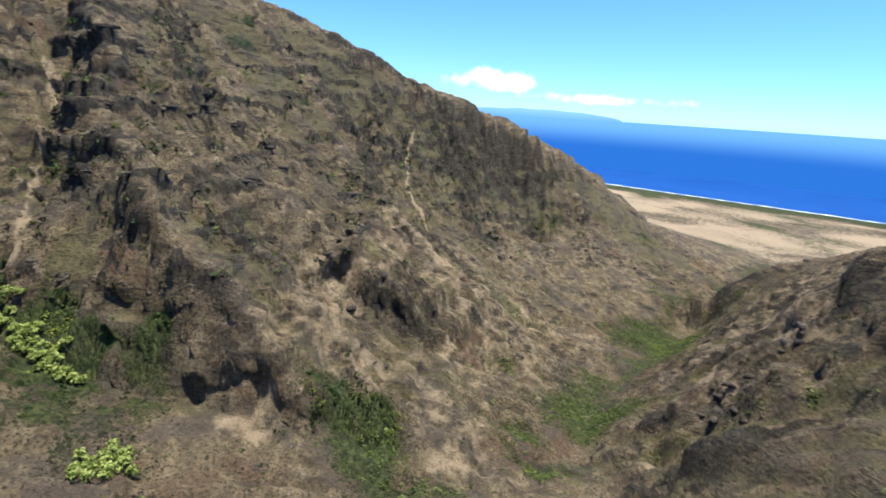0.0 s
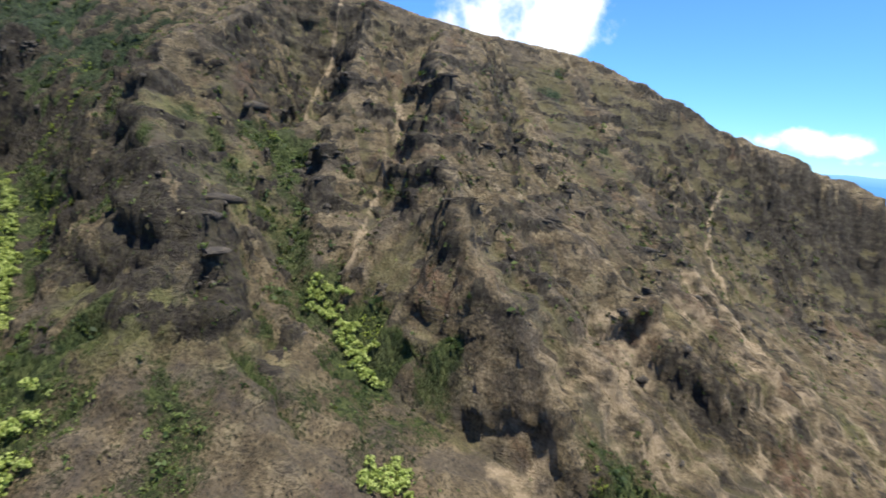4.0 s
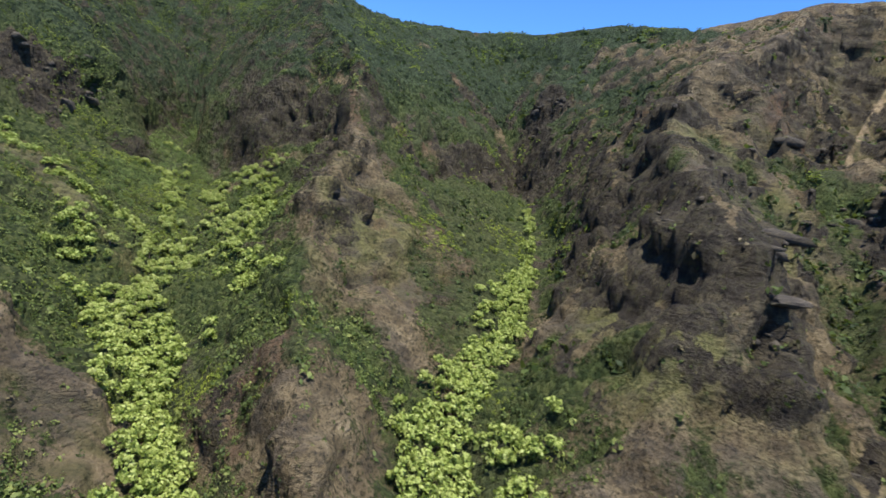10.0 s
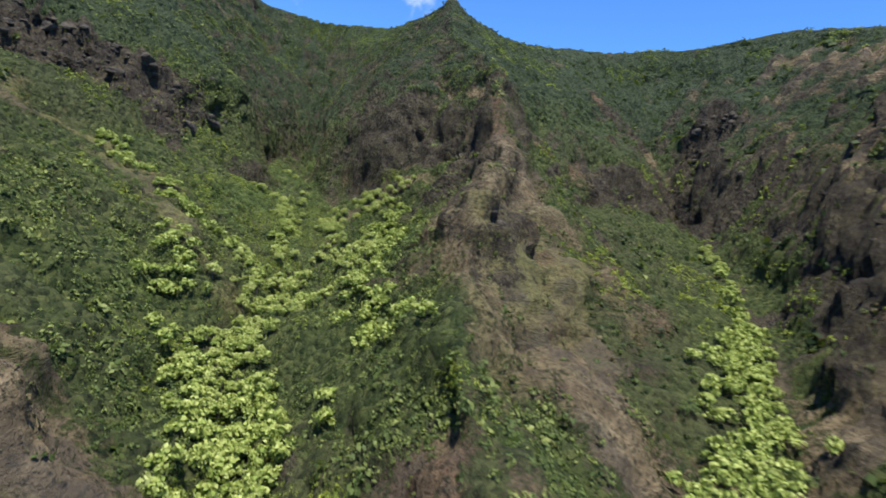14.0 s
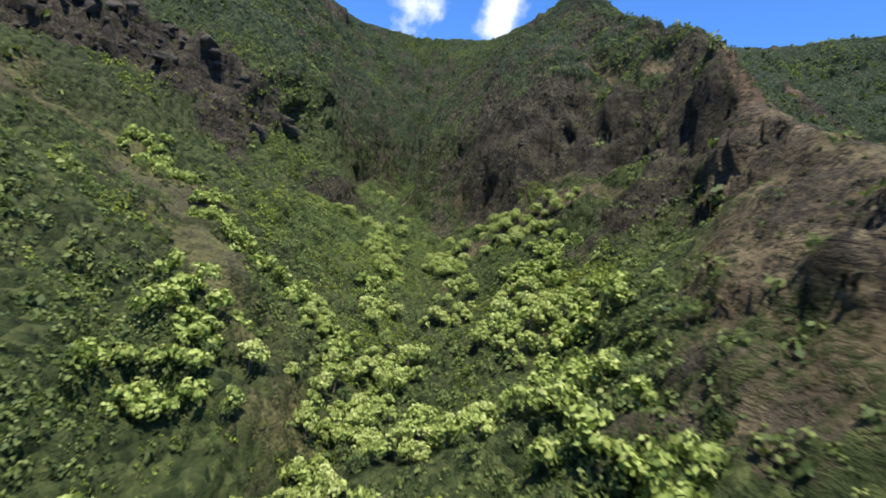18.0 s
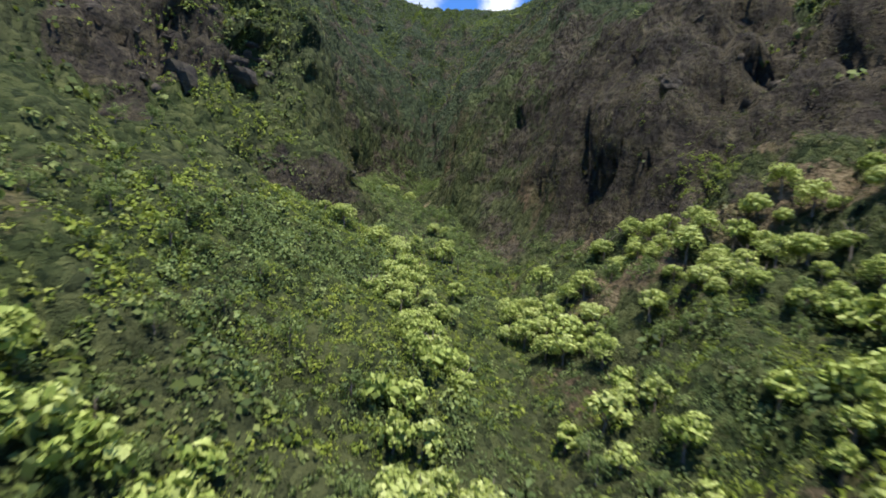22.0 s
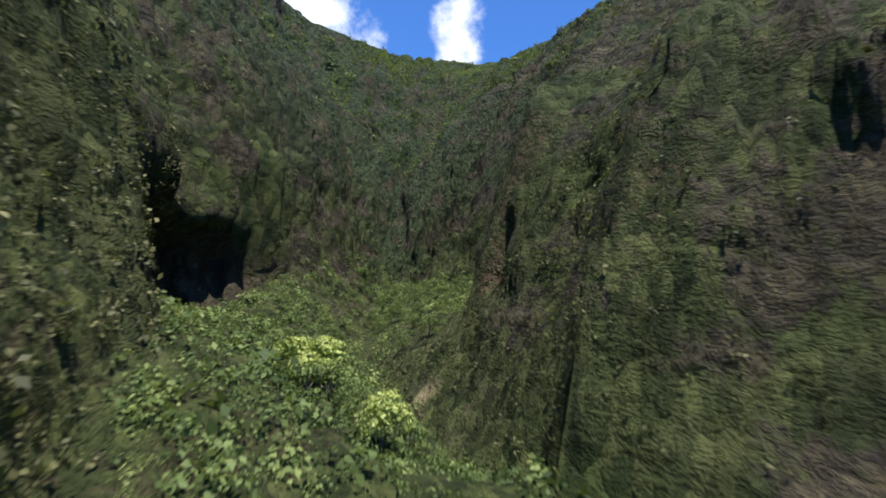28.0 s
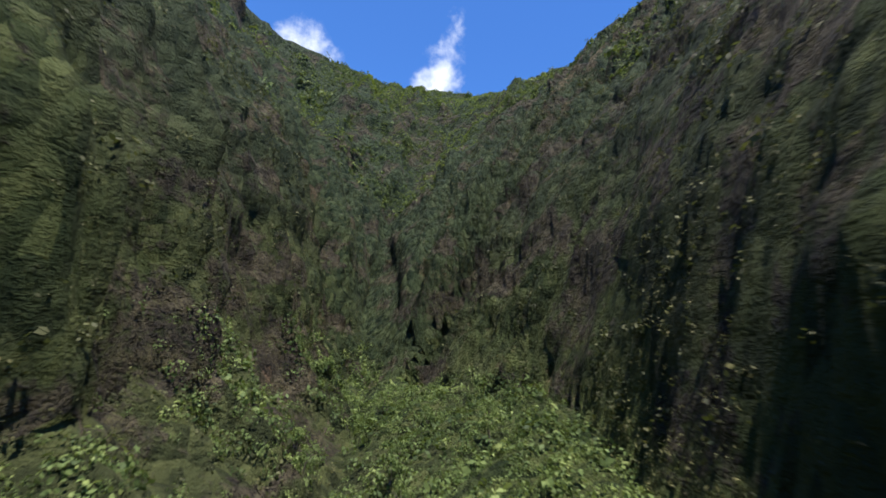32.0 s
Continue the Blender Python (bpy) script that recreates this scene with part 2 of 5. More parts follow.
    base = blend_of(add, link, map_of(add, link, sum_of(add, link, attr["sand"], mid), 0.8, 1.1), base, (0.38, 0.29, 0.175))
    domes = sum_of(add, link, sum_of(add, link, 1.0, tuft.outputs["Distance"], "SUBTRACT"), sum_of(add, link, sum_of(add, link, cover, 1.1, "MULTIPLY"), 0.5, "ADD"), "MULTIPLY")
    height = sum_of(add, link, sum_of(add, link, sum_of(add, link, fine, sum_of(add, link, hang, 1.0, "MULTIPLY")), sum_of(add, link, beds, 1.5, "MULTIPLY")), sum_of(add, link, tiny, 0.4, "MULTIPLY"))
    height = sum_of(add, link, sum_of(add, link, height, domes), sum_of(add, link, sum_of(add, link, mid, 3.0, "MULTIPLY"), sum_of(add, link, sum_of(add, link, strata, 1.8, "MULTIPLY"), sum_of(add, link, shadow_seam, 0.5, "MULTIPLY"), "SUBTRACT")))
    bump = add("ShaderNodeBump")
    bump.inputs["Strength"].default_value, bump.inputs["Distance"].default_value = 0.95, 1.9
    link(height, bump.inputs["Height"])
    b = add("ShaderNodeBsdfPrincipled")
    b.inputs["Roughness"].default_value, b.inputs["Specular IOR Level"].default_value = 0.95, 0.15
    link(base, b.inputs["Base Color"])
    link(bump.outputs[0], b.inputs["Normal"])
    link(b.outputs[0], add("ShaderNodeOutputMaterial").inputs["Surface"])
    return mat


def sea_material():
    mat, add, link = material("sea")
    pos = add("ShaderNodeNewGeometry").outputs["Position"]
    broad = noise_of(add, link, pos, 0.004, 4)
    col = ramp_of(add, link, broad, ((0.3, (0.008, 0.060, 0.23)), (0.7, (0.012, 0.078, 0.28))))
    bump = add("ShaderNodeBump")
    bump.inputs["Strength"].default_value, bump.inputs["Distance"].default_value = 0.6, 3.0
    link(noise_of(add, link, pos, 0.05, 6, 0.7), bump.inputs["Height"])
    b = add("ShaderNodeBsdfPrincipled")
    b.inputs["Roughness"].default_value, b.inputs["IOR"].default_value = 0.35, 1.33
    b.inputs["Specular IOR Level"].default_value = 0.2
    link(col, b.inputs["Base Color"])
    link(bump.outputs[0], b.inputs["Normal"])
    link(b.outputs[0], add("ShaderNodeOutputMaterial").inputs["Surface"])
    return mat


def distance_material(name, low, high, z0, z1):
    """The far sea and the far island, beyond the land: plain glowing distance, with haze put into the colour gradient.
    """
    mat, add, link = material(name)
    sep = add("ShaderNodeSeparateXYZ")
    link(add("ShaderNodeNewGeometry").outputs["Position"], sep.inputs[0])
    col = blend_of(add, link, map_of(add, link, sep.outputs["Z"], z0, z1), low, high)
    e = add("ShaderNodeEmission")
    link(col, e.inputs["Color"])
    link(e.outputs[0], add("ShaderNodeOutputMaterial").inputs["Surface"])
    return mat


def stone_material():
    mat, add, link = material("basalt")
    pos = add("ShaderNodeNewGeometry").outputs["Position"]
    beds = noise_of(add, link, pos, 0.35, 5, 0.65, (0.5, 0.5, 1.6))
    fine = noise_of(add, link, pos, 1.6, 5, 0.7)
    col = ramp_of(add, link, sum_of(add, link, sum_of(add, link, beds, 0.6, "MULTIPLY"), sum_of(add, link, fine, 0.4, "MULTIPLY")), ((0.32, (0.026, 0.023, 0.020)), (0.48, (0.062, 0.053, 0.042)), (0.62, (0.115, 0.095, 0.064)), (0.74, (0.12, 0.115, 0.055))))
    bump = add("ShaderNodeBump")
    bump.inputs["Strength"].default_value, bump.inputs["Distance"].default_value = 0.9, 0.7
    link(sum_of(add, link, fine, beds), bump.inputs["Height"])
    b = add("ShaderNodeBsdfPrincipled")
    b.inputs["Roughness"].default_value, b.inputs["Specular IOR Level"].default_value = 0.92, 0.2
    link(col, b.inputs["Base Color"])
    link(bump.outputs[0], b.inputs["Normal"])
    link(b.outputs[0], add("ShaderNodeOutputMaterial").inputs["Surface"])
    return mat


def foam_material():
    mat, add, link = material("foam")
    pos = add("ShaderNodeNewGeometry").outputs["Position"]
    b = add("ShaderNodeBsdfPrincipled")
    b.inputs["Roughness"].default_value = 0.8
    link(ramp_of(add, link, noise_of(add, link, pos, 0.03, 4), ((0.35, (0.25, 0.42, 0.50)), (0.6, (0.8, 0.83, 0.84)))), b.inputs["Base Color"])
    link(b.outputs[0], add("ShaderNodeOutputMaterial").inputs["Surface"])
    return mat


FOAM = foam_material()
STONE = stone_material()
HILL, SEA = ground_material(), sea_material()
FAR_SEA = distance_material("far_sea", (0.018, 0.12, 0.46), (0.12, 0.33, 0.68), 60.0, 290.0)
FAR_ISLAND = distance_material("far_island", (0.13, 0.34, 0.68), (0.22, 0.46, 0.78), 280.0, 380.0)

# ---- the lie of the land: ridges, streams and cliff lines, each as x, y, z in metres ----
LINES = {
    # valley bottoms
    "main_stream": [(-10, 340, 474), (-16, 320, 448), (-22, 290, 412), (-29, 262, 378), (-33, 240, 342), (-30, 212, 318), (-20, 184, 291), (-18, 150, 284), (-12, 90, 276), (-8, 40, 270), (8, 0, 265), (38, -50, 256),
                    (58, -100, 248), (66, -160, 232), (68, -225, 208), (64, -290, 196), (62, -350, 188), (100, -420, 180),
                    (128, -480, 174), (160, -570, 158), (210, -660, 146), (300, -780, 128), (397, -875, 106), (555, -925, 60),
                    (661, -1000, 38), (794, -1102, 10), (1000, -1300, -8), (1368, -1628, -28), (1900, -2050, -60)],
    "east_stream": [(402, -72, 258), (372, -180, 238), (330, -290, 214), (285, -380, 196), (225, -455, 180), (208, -520, 168), (200, -620, 150)],
    "third_gully": [(775, -178, 428), (736, -203, 389), (650, -265, 345), (591, -306, 315), (542, -326, 312), (510, -385, 286), (480, -425, 266), (425, -470, 222), (402, -560, 172), (410, -680, 140), (440, -800, 100), (480, -890, 74)],
    # the ridges
    "west_rim": [(-420, -520, 520), (-360, -260, 540), (-300, -40, 550), (-235, 150, 565), (-165, 369, 553), (-81, 412, 549), (45, 451, 564), (100, 345, 556), (130, 240, 540), (150, 144, 524)],
    "east_rim": [(150, 144, 524), (200, 260, 520), (300, 330, 534), (430, 320, 534), (530, 240, 528), (600, 140, 536), (680, 40, 524), (755, -83, 540), (850, -190, 534), (940, -280, 514), (1040, -290, 519), (1248, -435, 517), (1306, -628, 435), (1313, -787, 366), (1350, -965, 304), (1392, -1148, 210), (1440, -1310, 100), (1480, -1450, 20)],
    "main_spur": [(150, 144, 524), (152, -8, 430), (180, -61, 406), (198, -130, 373), (182, -190, 349), (185, -206, 332), (187, -222, 318), (184, -262, 303), (173, -321, 282), (166, -345, 268), (162, -372, 249), (160, -398, 241), (156, -428, 238), (157, -454, 230), (165, -505, 218), (172, -560, 180), (190, -620, 154)],
    "rock_ridge": [(755, -83, 540), (650, -165, 470), (545, -238, 420), (482, -245, 401), (433, -292, 353), (403, -318, 330), (386, -355, 314), (352, -440, 291), (335, -472, 288), (339, -488, 272), (328, -508, 246), (315, -548, 210), (304, -610, 176), (290, -720, 138)],
    "scar_spur": [(940, -280, 514), (820, -340, 450), (723, -393, 410), (656, -460, 369), (595, -467, 328), (548, -495, 302), (531, -533, 298), (516, -546, 289), (476, -575, 264), (461, -596, 249), (442, -632, 224), (432, -655, 208), (423, -684, 175), (437, -721, 146)],
    "spur_gully": [(545, -655, 204), (548, -700, 176), (560, -735, 150), (560, -776, 122), (556, -830, 92)],
    "scar_gully": [(880, -262, 472), (770, -320, 412), (689, -365, 368), (610, -425, 316), (553, -440, 289), (504, -476, 255), (456, -501, 238), (446, -549, 217), (411, -581, 188)],
    "hollow_gully": [(1030, -370, 440), (900, -455, 350), (768, -512, 303), (736, -575, 280), (700, -650, 236), (702, -705, 202), (770, -760, 160)],
    "slide_gully": [(1230, -630, 370), (1080, -645, 262), (1010, -690, 212), (938, -779, 125), (860, -850, 88), (813, -947, 52), (800, -1060, 18)],
    "second_rib": [(1248, -435, 517), (1120, -520, 400), (960, -630, 290), (820, -690, 216), (770, -740, 178)],
    "right_rib": [(1313, -787, 366), (1200, -790, 240), (1120, -850, 140), (1060, -900, 84)],
    "right_gully": [(1325, -930, 290), (1240, -935, 160), (1151, -992, 52)],
    "dry_rib": [(850, -190, 534), (745, -255, 446), (670, -312, 394), (600, -360, 345), (534, -400, 310), (495, -430, 284), (462, -472, 244)],
    # the south wall of the valley
    "south_ridge": [(-420, -620, 470), (-250, -860, 400), (60, -1030, 340), (330, -1090, 290), (520, -1120, 252), (640, -1230, 215), (860, -1420, 170), (1250, -1800, 90), (1700, -2400, 10)],
    "south_spur": [(640, -1230, 215), (638, -1157, 162), (641, -1089, 116), (653, -1027, 68)],
    "south_spur_two": [(860, -1420, 170), (929, -1334, 114), (957, -1270, 68), (931, -1193, 39)],
    # the west side of the gorge
    "brown_knoll": [(-250, -470, 420), (-80, -470, 300), (20, -465, 246), (70, -457, 221), (95, -470, 196)],
    "grass_spur": [(-160, -230, 330), (-80, -215, 276), (-18, -240, 252), (28, -296, 231), (46, -312, 214), (58, -335, 194)],
    "west_slope": [(-240, -215, 345), (-160, -178, 336), (-108, -153, 328), (-85, -140, 320), (-66, -131, 304), (-50, -100, 308), (-43, -83, 313), (-31, -83, 311)],
    "west_cliff": [(-240, -185, 392), (-160, -150, 378), (-112, -141, 364), (-88, -128, 356), (-71, -118, 346), (-58, -92, 352), (-49, -74, 354), (-42, -58, 356), (-42, -46, 356)],
    "outcrop_top": [(-54, -160, 273), (-30, -110, 290), (-12, -104, 284), (0, -96, 279), (2, -84, 273)],
    "outcrop_foot": [(-34, -124, 273), (-10, -115, 260), (6, -103, 254), (9, -84, 254)],
    "fern_strip": [(-48, -143, 281), (-20, -175, 262), (-3, -210, 248)],
    "west_foot": [(0, -84, 256), (-3, -72, 263), (-12, -60, 272), (-20, -38, 279), (-29, -24, 281), (-37, -6, 283), (-40, 6, 284), (-38, 22, 285), (-37, 44, 288), (-36, 66, 294), (-34, 92, 301), (-33, 122, 301), (-29, 152, 291), (-26, 178, 293)],
    "brow": [(-7, -72, 268), (-15, -72, 287), (-26, -75, 307), (-31, -62, 328), (-42, -46, 356)],
    "west_wall": [(-42, -46, 356), (-52, -32, 350), (-56, -8, 342), (-60, 16, 338), (-54, 42, 350), (-51, 72, 352), (-52, 95, 356), (-52, 130, 364), (-60, 152, 376), (-56, 185, 366), (-54, 222, 374), (-60, 258, 396), (-84, 272, 428), (-92, 321, 460)],
    "west_ramp": [(-140, -20, 440), (-100, 40, 410), (-76, 90, 384), (-74, 148, 386), (-90, 200, 420), (-124, 278, 446), (-150, 330, 512)],
    # the east side of the gorge
    "east_foot": [(205, -330, 246), (163, -222, 270), (128, -242, 238), (104, -150, 262), (80, -106, 260), (62, -86, 261), (46, -64, 260), (31, -44, 266), (23, -16, 270), (18, 0, 276), (20, 10, 283), (22, 20, 285), (24, 30, 287), (28, 66, 288), (26, 88, 296), (20, 108, 298), (11, 125, 299), (0, 152, 294), (-8, 172, 296)],
    "east_ledge": [(172, -190, 303), (160, -157, 300), (152, -157, 295)],
    "east_wall": [(151, -121, 337), (130, -116, 324), (110, -117, 311), (93, -110, 316), (86, -96, 310), (78, -76, 308), (72, -56, 318), (58, -34, 332), (46, -27, 334)],
    "fin": [(24, 5, 312), (27, 4, 330), (34, 16, 342), (42, 31, 361), (58, 75, 392), (115, 90, 460), (150, 144, 524)],
    "fin_side": [(30, 30, 326), (32, 57, 328), (32, 95, 333), (24, 132, 334), (10, 176, 334), (-6, 192, 342)],
    "fall_wall": [(58, 75, 392), (51, 121, 398), (53, 150, 406), (44, 210, 430), (28, 262, 446)],
    # the east ravine
    "ravine_left": [(223, -202, 289), (234, -203, 283), (269, -177, 265), (296, -133, 277), (330, -140, 271), (362, -108, 262), (393, -88, 254)],
    "ravine_head": [(403, -60, 252), (413, 22, 319), (414, 108, 397), (445, 170, 435), (468, 224, 468)],
    "ravine_right": [(482, -40, 384), (428, -45, 341), (422, -118, 306), (402, -105, 262)],
    "west_brink": [(-25, -38, 304), (-33, -26, 314), (-41, -9, 314), (-47, 8, 312), (-44, 30, 319), (-41, 50, 322), (-40, 68, 326), (-40, 92, 327), (-42, 112, 330), (-43, 132, 338), (-41, 165, 335), (-38, 188, 340), (-41, 212, 360), (-38, 238, 352)],
    "head_brow": [(-60, 258, 396), (-44, 272, 408), (-22, 290, 412), (2, 262, 420), (16, 282, 436), (28, 262, 446)],
    "head_ramp": [(-104, 326, 484), (-74, 311, 472), (-48, 330, 476), (-10, 340, 474), (21, 346, 510), (64, 257, 481), (90, 180, 480)],
    "head_foot": [(-20, 186, 294), (-10, 184, 300), (0, 180, 314), (9, 177, 326)],
    "fin_ledge": [(42, 31, 361), (40, 65, 358), (39, 102, 360), (27, 155, 364), (14, 191, 370), (6, 218, 392), (-2, 250, 402), (-22, 290, 412)],
    "fin_notch": [(27, 4, 330), (31, 0, 327), (35, -7, 318), (38, -15, 308), (40, -25, 312), (44, -27, 332), (52, -16, 344), (62, -10, 360), (76, -13, 383), (101, -4, 404), (152, -8, 424)],
    "east_mid": [(152, -157, 295), (120, -136, 290), (105, -127, 282), (91, -113, 292), (83, -100, 286), (69, -66, 296), (57, -46, 298), (39, -34, 302)],
    "east_top": [(165, -113, 356), (145, -79, 370), (118, -96, 358), (102, -86, 350), (79, -52, 336), (66, -31, 340), (79, -30, 365), (76, -13, 383)],
    "flank_rib": [(166, -345, 268), (192, -370, 226), (214, -376, 210), (247, -362, 205)],
    "flank_two": [(173, -321, 282), (203, -320, 257), (239, -298, 235)],
    "flank_three": [(156, -428, 238), (191, -422, 209)],
    "ravine_brow": [(202, -143, 354), (215, -173, 320), (233, -120, 320), (272, -81, 339), (288, -98, 317), (321, -97, 322), (358, -50, 326), (385, -20, 318)],
    "ravine_ramp": [(185, -61, 386), (266, -38, 372), (256, 10, 396), (340, 85, 418), (353, 137, 438)],
    "ravine_ridge": [(600, 140, 534), (500, -17, 394), (458, 24, 410)],
    "ravine_side": [(500, -17, 394), (462, -100, 356), (443, -164, 336), (408, -240, 318), (371, -332, 287), (356, -332, 262)],
    "crag_foot": [(356, -332, 262), (330, -400, 254), (317, -426, 250), (306, -478, 246), (291, -503, 230), (296, -530, 212)],
    "crag_back": [(561, -281, 356), (531, -292, 361), (477, -292, 343), (440, -370, 300), (418, -428, 267), (375, -488, 237), (368, -508, 224), (358, -531, 204)],
    "second_spur": [(1040, -290, 519), (880, -390, 440), (720, -478, 357), (653, -502, 327), (572, -552, 284), (537, -569, 268), (512, -610, 238), (488, -682, 192)],
    "ledge_spur": [(716, -492, 353), (650, -560, 280), (600, -592, 267), (591, -636, 246), (599, -676, 221), (600, -712, 197), (640, -738, 179), (680, -762, 161), (701, -805, 141), (720, -836, 122), (735, -900, 84), (799, -951, 41)],
    "spur_rib": [(599, -676, 221), (570, -722, 190), (564, -755, 168), (590, -790, 112), (609, -864, 67)],
    "south_spur_three": [(455, -1110, 262), (461, -1086, 226), (469, -1032, 195), (471, -994, 168), (464, -950, 132)],
    "south_gully": [(535, -1120, 205), (560, -1085, 150), (572, -1050, 118), (576, -1016, 88)],
    "south_crag": [(330, -1060, 262), (351, -985, 208), (363, -954, 192), (371, -926, 174), (368, -905, 152)],
    "south_crag_foot": [(400, -1040, 205), (412, -985, 160), (412, -945, 136), (400, -905, 118)],
    "fin_face": [(24, 5, 312), (24.5, 19, 315), (26, 29, 313), (30, 41, 318)],
    "buttress": [(32, -40, 278), (33, -34, 294), (38, -33, 304), (38, -29, 317), (44, -27, 332)],
    "west_jamb": [(-24, -38, 300), (-30, -38, 325), (-36, -38, 342), (-42, -46, 356)],
    "west_top": [(-250, -120, 430), (-160, -95, 412), (-110, -80, 396), (-75, -50, 388)],
    # the far edges
    "north_edge": [(-600, 760, 520), (200, 760, 560), (1000, 760, 500), (1600, 300, 380), (1700, -700, 300), (1600, -1200, 60)],
    "west_edge": [(-640, -1700, 420), (-640, -500, 540), (-600, 760, 520)],
    "south_edge": [(-640, -1700, 420), (300, -1800, 260), (1000, -2300, 80)],
}

# bare strips on the slopes, and a spur crest painted as sunlit: no shape of their own
STRIPS = {
    "nose_east": [(206, -240, 0), (206, -340, 0), (202, -400, 0), (198, -470, 0), (196, -530, 0)],
    "spur_crest": [(591, -636, 0), (599, -676, 0), (600, -712, 0), (640, -738, 0), (680, -762, 0), (701, -805, 0), (720, -836, 0)],
    "bare_slope": [(390, -650, 0), (404, -650, 0), (412, -668, 0)],
    "scar_line": [(689, -367, 0), (610, -428, 0), (556, -452, 0), (504, -476, 0), (448, -503, 0)],
    "scar_two": [(830, -150, 0), (736, -203, 0), (650, -262, 0), (600, -300, 0)],
    "slide_line": [(1192, -720, 0), (1100, -715, 0), (1027, -721, 0), (960, -760, 0)],
}


def stretch(x0, y0, x1, y1, cell, start=None, rounds=150):
    """A membrane over the lines: heights on a grid of that cell, straight between neighbouring lines."""
    nx, ny = int(round((x1 - x0) / cell)) + 1, int(round((y1 - y0) / cell)) + 1
    total, count = np.zeros((ny, nx)), np.zeros((ny, nx))
    for line in LINES.values():
        for (ax, ay, az), (bx, by, bz) in zip(line, line[1:]):
            n = max(2, int(math.hypot(bx - ax, by - ay) / cell * 2) + 1)
            s = np.linspace(0, 1, n)
            ix = np.round((ax + (bx - ax) * s - x0) / cell).astype(int)
            iy = np.round((ay + (by - ay) * s - y0) / cell).astype(int)
            ok = (ix >= 0) & (ix < nx) & (iy >= 0) & (iy < ny)
            np.add.at(total, (iy[ok], ix[ok]), (az + (bz - az) * s)[ok])
            np.add.at(count, (iy[ok], ix[ok]), 1)
    fixed = count > 0
    held = total / np.maximum(count, 1)
    z = np.full((ny, nx), held[fixed].mean()) if start is None else start
    z[fixed] = held[fixed]
    for _ in range(rounds):
        p = np.pad(z, 1, mode="edge")
        z = (p[:-2, 1:-1] + p[2:, 1:-1] + p[1:-1, :-2] + p[1:-1, 2:]) * 0.25
        z[fixed] = held[fixed]
    return z


def bilinear(z, x0, y0, cell, x, y):
    u = np.clip((x - x0) / cell, 0, z.shape[1] - 1.001)
    v = np.clip((y - y0) / cell, 0, z.shape[0] - 1.001)
    i, j = u.astype(int), v.astype(int)
    a, b = u - i, v - j
    return (z[j, i] * (1 - a) + z[j, i + 1] * a) * (1 - b) + (z[j + 1, i] * (1 - a) + z[j + 1, i + 1] * a) * b


def membrane():
    box, z, old = (-640, -2400, 1856, 768), None, None
    for cell in (64, 32, 16, 8, 4):
        nx, ny = int(round((box[2] - box[0]) / cell)) + 1, int(round((box[3] - box[1]) / cell)) + 1
        start = None
        if z is not None:
            gx, gy = np.meshgrid(box[0] + cell * np.arange(nx), box[1] + cell * np.arange(ny))
            start = bilinear(z, box[0], box[1], old, gx, gy)
        z, old = stretch(*box, cell, start, 400 if cell > 8 else 120 if cell > 4 else 60), cell
    near = (-200, -620, 280, 280)
    gx, gy = np.meshgrid(np.arange(near[0], near[2] + 1, 2.0), np.arange(near[1], near[3] + 1, 2.0))
    fine = stretch(*near, 2, bilinear(z, box[0], box[1], 4, gx, gy), 80)
    tight = (-96, -150, 96, 250)
    gx, gy = np.meshgrid(np.arange(tight[0], tight[2] + 0.5, 1.0), np.arange(tight[1], tight[3] + 0.5, 1.0))
    narrow = stretch(*tight, 1, bilinear(fine, near[0], near[1], 2, gx, gy), 90)
    return (z, box, 4), (fine, near, 2), (narrow, tight, 1)


def soften(z):
    p = np.pad(z, 1, mode="edge")
    return 0.5 * z + 0.125 * (p[:-2, 1:-1] + p[2:, 1:-1] + p[1:-1, :-2] + p[1:-1, 2:])


def lattice(x, y, z, seed):
    h = (x * 374761393 + y * 668265263 + z * 2147483647 + seed * 974634777) & 0x7FFFFFFF
    h = ((h ^ (h >> 13)) * 1274126177) & 0x7FFFFFFF
    return ((h ^ (h >> 16)) & 0xFFFF) / 32767.5 - 1.0


def grain(x, y, z, seed=0):
    """Smooth noise from -1 to 1 on whole arrays."""
    fx, fy, fz = np.floor(x), np.floor(y), np.floor(z)
    i, j, k = fx.astype(np.int64), fy.astype(np.int64), fz.astype(np.int64)
    u, v, w = x - fx, y - fy, z - fz
    u, v, w = u * u * (3 - 2 * u), v * v * (3 - 2 * v), w * w * (3 - 2 * w)
    out = 0
    for a in (0, 1):
        for b in (0, 1):
            for c in (0, 1):
                out = out + (u if a else 1 - u) * (v if b else 1 - v) * (w if c else 1 - w) * lattice(i + a, j + b, k + c, seed)
    return out


def layers(x, y, z, size, seed, octaves=4, tall=1.0):
    out, gain = 0, 1.0
    for n in range(octaves):
        out = out + gain * grain(x / size, y / size, z / (size * tall), seed + n)
        size, gain = size * 0.5, gain * 0.5
    return out


